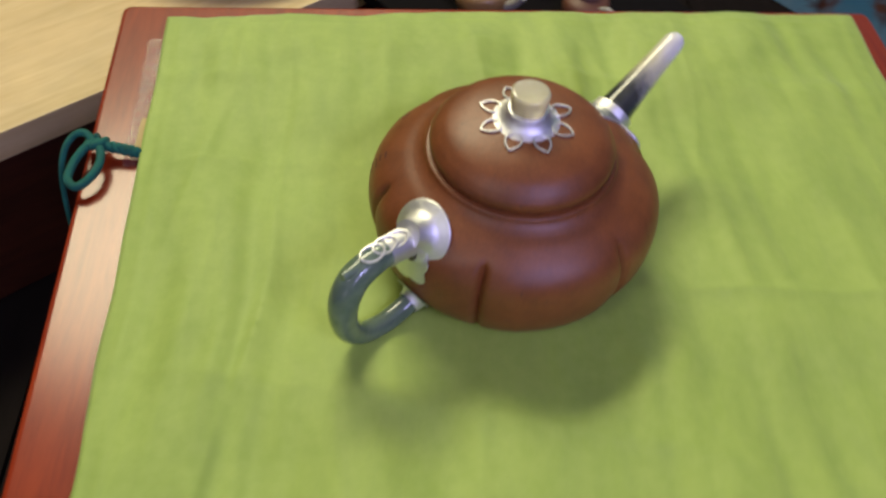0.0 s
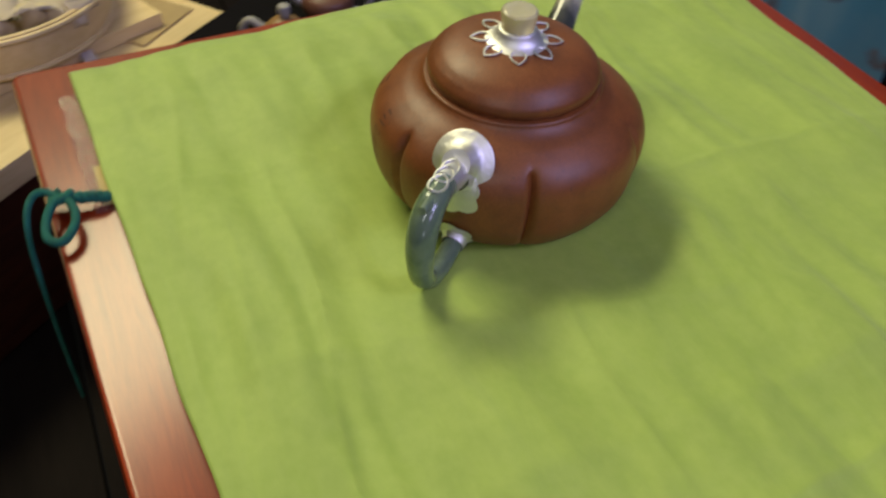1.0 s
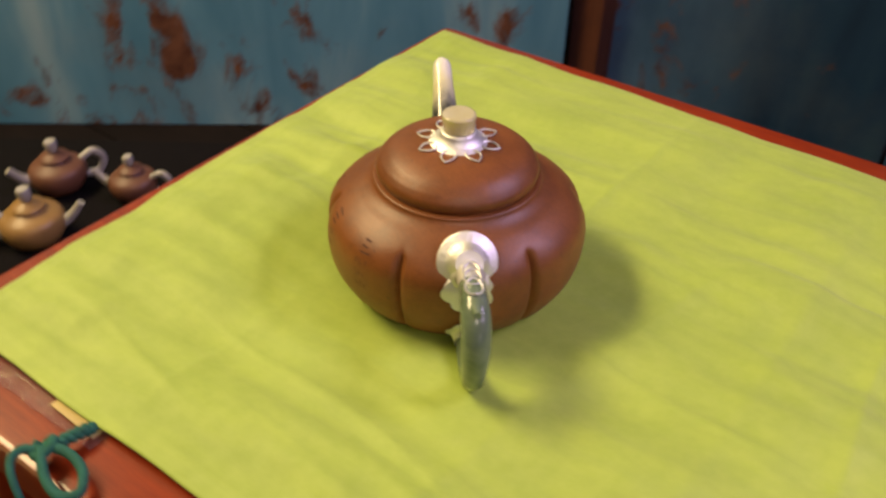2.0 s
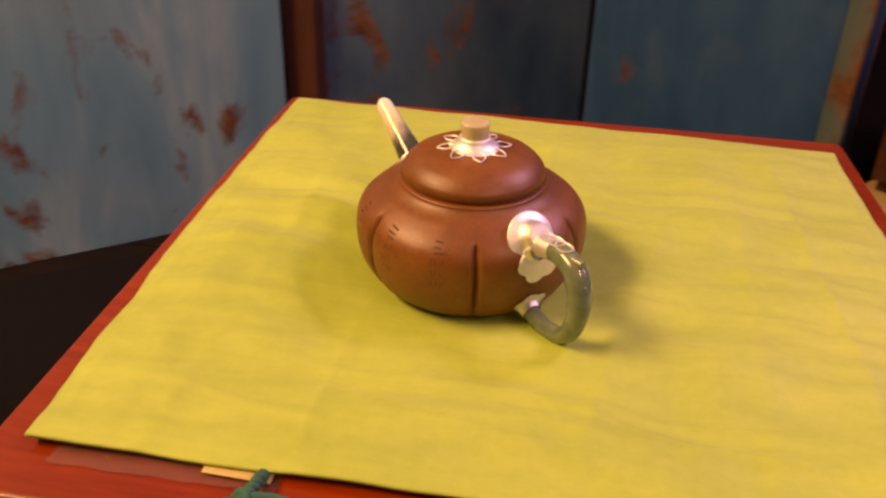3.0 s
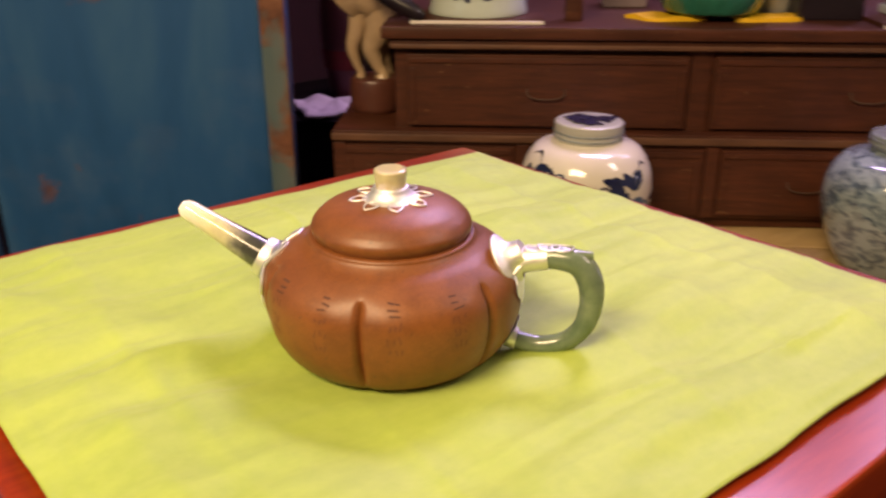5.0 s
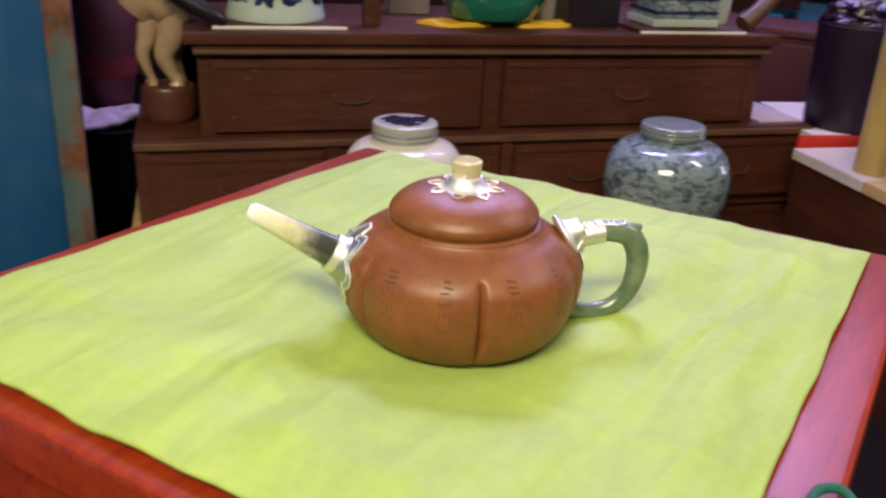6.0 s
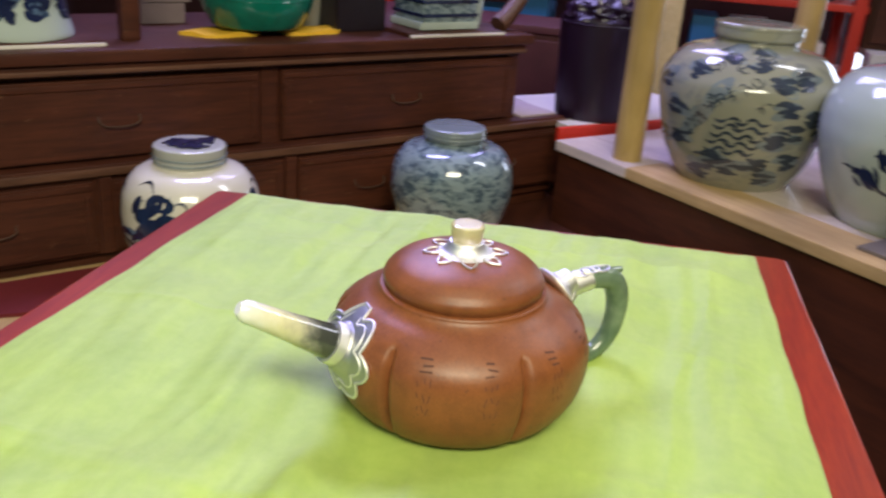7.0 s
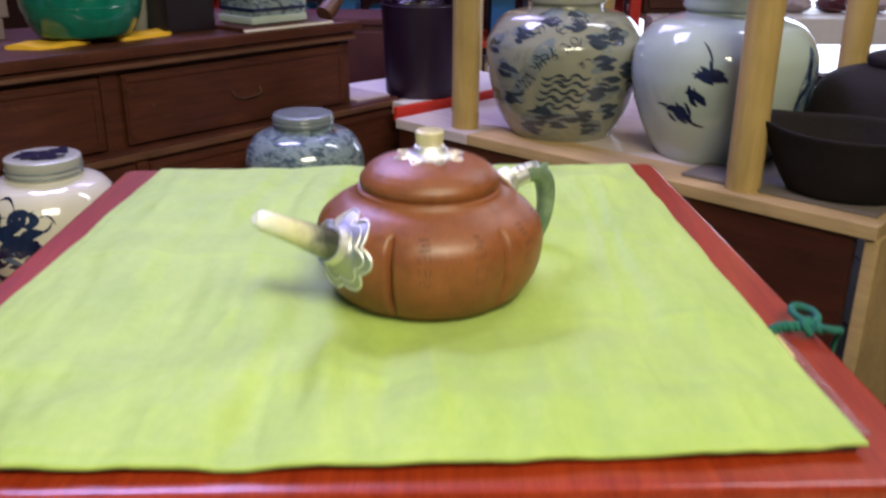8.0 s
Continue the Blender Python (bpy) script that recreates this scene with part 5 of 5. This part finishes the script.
# ---- pale bench and small wares past the table's cord side ----
bench2 = thing("pine_bench", pose(-0.405, -0.415, 0, 0, 0, 128), "pale pine bench with a dark side", "bench")
part("top_board", boxes((0.9, 0.55, 0.035, 0.1, 0.275, -0.3275), bevel=0.004), M_PINE_PALE, bench2)
part("side_board", boxes((0.88, 0.03, 0.2, 0.1, 0.03, -0.446), bevel=0.003), M_RED_BROWN, bench2, "dark reddish wooden side")
for x in (-0.3, 0.5):
    part("leg", boxes((0.05, 0.05, 0.205, x, 0.5, -0.4475), bevel=0.003), M_TAN, bench2)
slabwood = tagged(link_mesh("wooden_board", boxes((0.28, 0.28, 0.02, 0.14, 0.14, 0.01), bevel=0.004), M_PINE_PALE), "square pale wooden board on the bench", "board")
slabwood.matrix_world = pose(-0.622, -0.318, -0.3095, 0, 0, 113.5)
basket = thing("round_basket", pose(-0.785, -0.255, -0.2895), "round pale wooden basket with a raised rim", "basket")
part("body", lathe(rounded([(0.138, 0.0), (0.142, 0.003), (0.147, 0.03), (0.148, 0.052), (0.1455, 0.053), (0.141, 0.05), (0.138, 0.012), (0.06, 0.009), (0.01, 0.008)], 4), 96), M_PINE_PALE, basket)
for z, r2 in ((0.049, 0.1495), (0.006, 0.1435)):
    part("hoop", tube([(r2 * math.cos(q), r2 * math.sin(q), z) for q in (2 * math.pi * i / 72 for i in range(73))], 0.0035, 8), M_PINE_PALE, basket, "pale bentwood hoop")
# crumpled paper in the basket
bm = bmesh.new()
n = 44
grid = []
for i in range(n + 1):
    row = []
    for j in range(n + 1):
        u, v = 2 * i / n - 1, 2 * j / n - 1
        x, y = 0.125 * u * math.sqrt(1 - v * v / 2), 0.125 * v * math.sqrt(1 - u * u / 2)
        h = 0.045 + 0.02 * abs(noise.noise((x * 26, y * 26, 1))) + 0.014 * abs(noise.noise((x * 60, y * 60, 5))) - 0.014 * (u * u + v * v)
        row.append(bm.verts.new((x, y, h)))
    grid.append(row)
for i in range(n):
    for j in range(n):
        bm.faces.new((grid[i][j], grid[i + 1][j], grid[i + 1][j + 1], grid[i][j + 1]))
paper = link_mesh("packing_paper", bm, M_PAPER_PALE)
mod = paper.modifiers.new("thickness", "SOLIDIFY")
mod.thickness, mod.offset = 0.03, -1
paper.matrix_world = pose(-0.785, -0.255, -0.2895)
tagged(paper, "crumpled cream packing paper in the basket", "paper")
tagged(link_mesh("card_sheet", boxes((0.1, 0.1, 0.003, 0, 0, 0.0018), bevel=0.0008), M_CARD), "tan square card lying on the bench", "card").matrix_world = pose(-0.765, -0.09, -0.31, 0, 0, 42)
tagged(link_mesh("white_strip", boxes((0.13, 0.017, 0.012, 0, 0, 0.006), bevel=0.003), M_WHITE), "white plastic strip on the bench", "strip").matrix_world = pose(-0.722, -0.166, -0.31, 0, 0, 10)
drumbox = thing("round_box", pose(-0.80, -0.165, -0.31), "greyish lilac round card box", "box")
part("body", lathe(rounded([(0.033, 0), (0.0345, 0.002), (0.0345, 0.036), (0.033, 0.038)], 4), 40), M_LILAC, drumbox)
part("lid", lathe(rounded([(0.034, 0.0372), (0.0362, 0.038), (0.0362, 0.05), (0.034, 0.052), (0.01, 0.0525)], 4), 40), M_LILAC, drumbox)

# dark low stand with miniature teapots
mini_stand = thing("low_stand", pose(-0.546, 0.176, FLOOR_Z, 0, 0, 37), "black low display stand in shade", "stand")
part("top_board", boxes((0.49, 0.3, 0.02, 0, 0, 0.24), bevel=0.003), M_MATTE_BLACK, mini_stand)
for x in (-0.22, 0.22):
    for y in (-0.12, 0.12):
        part("leg", boxes((0.03, 0.03, 0.23, x, y, 0.115), bevel=0.003), M_MATTE_BLACK, mini_stand)


M_OCHRE = plain("ochre_clay", (0.3, 0.17, 0.06), 0.4, 0, 0.3, 30)


def mini_teapot(m, s, mat, tint):
    root = thing("miniature_teapot", m @ Matrix.Scale(s, 4), f"tiny {tint} clay teapot with pale stone fittings", "teapot", "miniature teapots")
    part("body", lathe(rounded([(0.014, 0), (0.021, 0.004), (0.026, 0.015), (0.024, 0.025), (0.014, 0.031), (0.012, 0.033)], 5), 36), mat, root)
    part("lid", lathe(rounded([(0.013, 0.0325), (0.0135, 0.035), (0.007, 0.039), (0.003, 0.0395)], 4), 28), mat, root)
    part("knob", lathe(rounded([(0.004, 0.0395), (0.0055, 0.044), (0.0055, 0.05), (0.004, 0.0515)], 3), 16), M_PALE_STONE, root, "pale stone knob")
    part("spout", tube(smooth_line([(0.022, 0, 0.014), (0.032, 0, 0.021), (0.041, 0, 0.032)], 5), lambda t: 0.0055 - 0.0022 * t, 12), M_PALE_STONE, root, "pale stone spout")
    part("handle", tube(smooth_line([(-0.022, 0, 0.025), (-0.034, 0, 0.03), (-0.042, 0, 0.02), (-0.036, 0, 0.008), (-0.023, 0, 0.009)], 5), 0.0038, 10), M_PALE_STONE, root, "pale stone handle")
    return root


STAND_TOP = -0.30
for x, y, s, mat, tint, rz in ((-0.67, 0.132, 1.25, M_BROWN, "reddish", 250), (-0.59, 0.176, 1.05, M_BROWN, "reddish", 215), (-0.602, 0.057, 1.3, M_OCHRE, "ochre", 50)):
    mini_teapot(pose(x, y, STAND_TOP, 0, 0, rz), s, mat, tint)

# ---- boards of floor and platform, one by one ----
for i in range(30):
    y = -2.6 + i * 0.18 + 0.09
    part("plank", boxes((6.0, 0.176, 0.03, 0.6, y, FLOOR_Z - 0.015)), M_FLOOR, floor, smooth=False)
for i in range(5):
    bm = bmesh.new()
    box(bm, 1.0, 0.118, 0.025, 0.38, -0.32 + i * 0.12 + 0.06, PLAT_Z - 0.0125, 0.002, PLATFORM)
    part("plank", bm, M_TAN, platform)
bm = bmesh.new()
box(bm, 1.56, 0.56, 0.195, 0.68, 0.0, PLAT_Z - 0.1225, 0.004, PLATFORM)
part("riser", bm, M_DARK_WOOD, platform, "dark wooden riser")
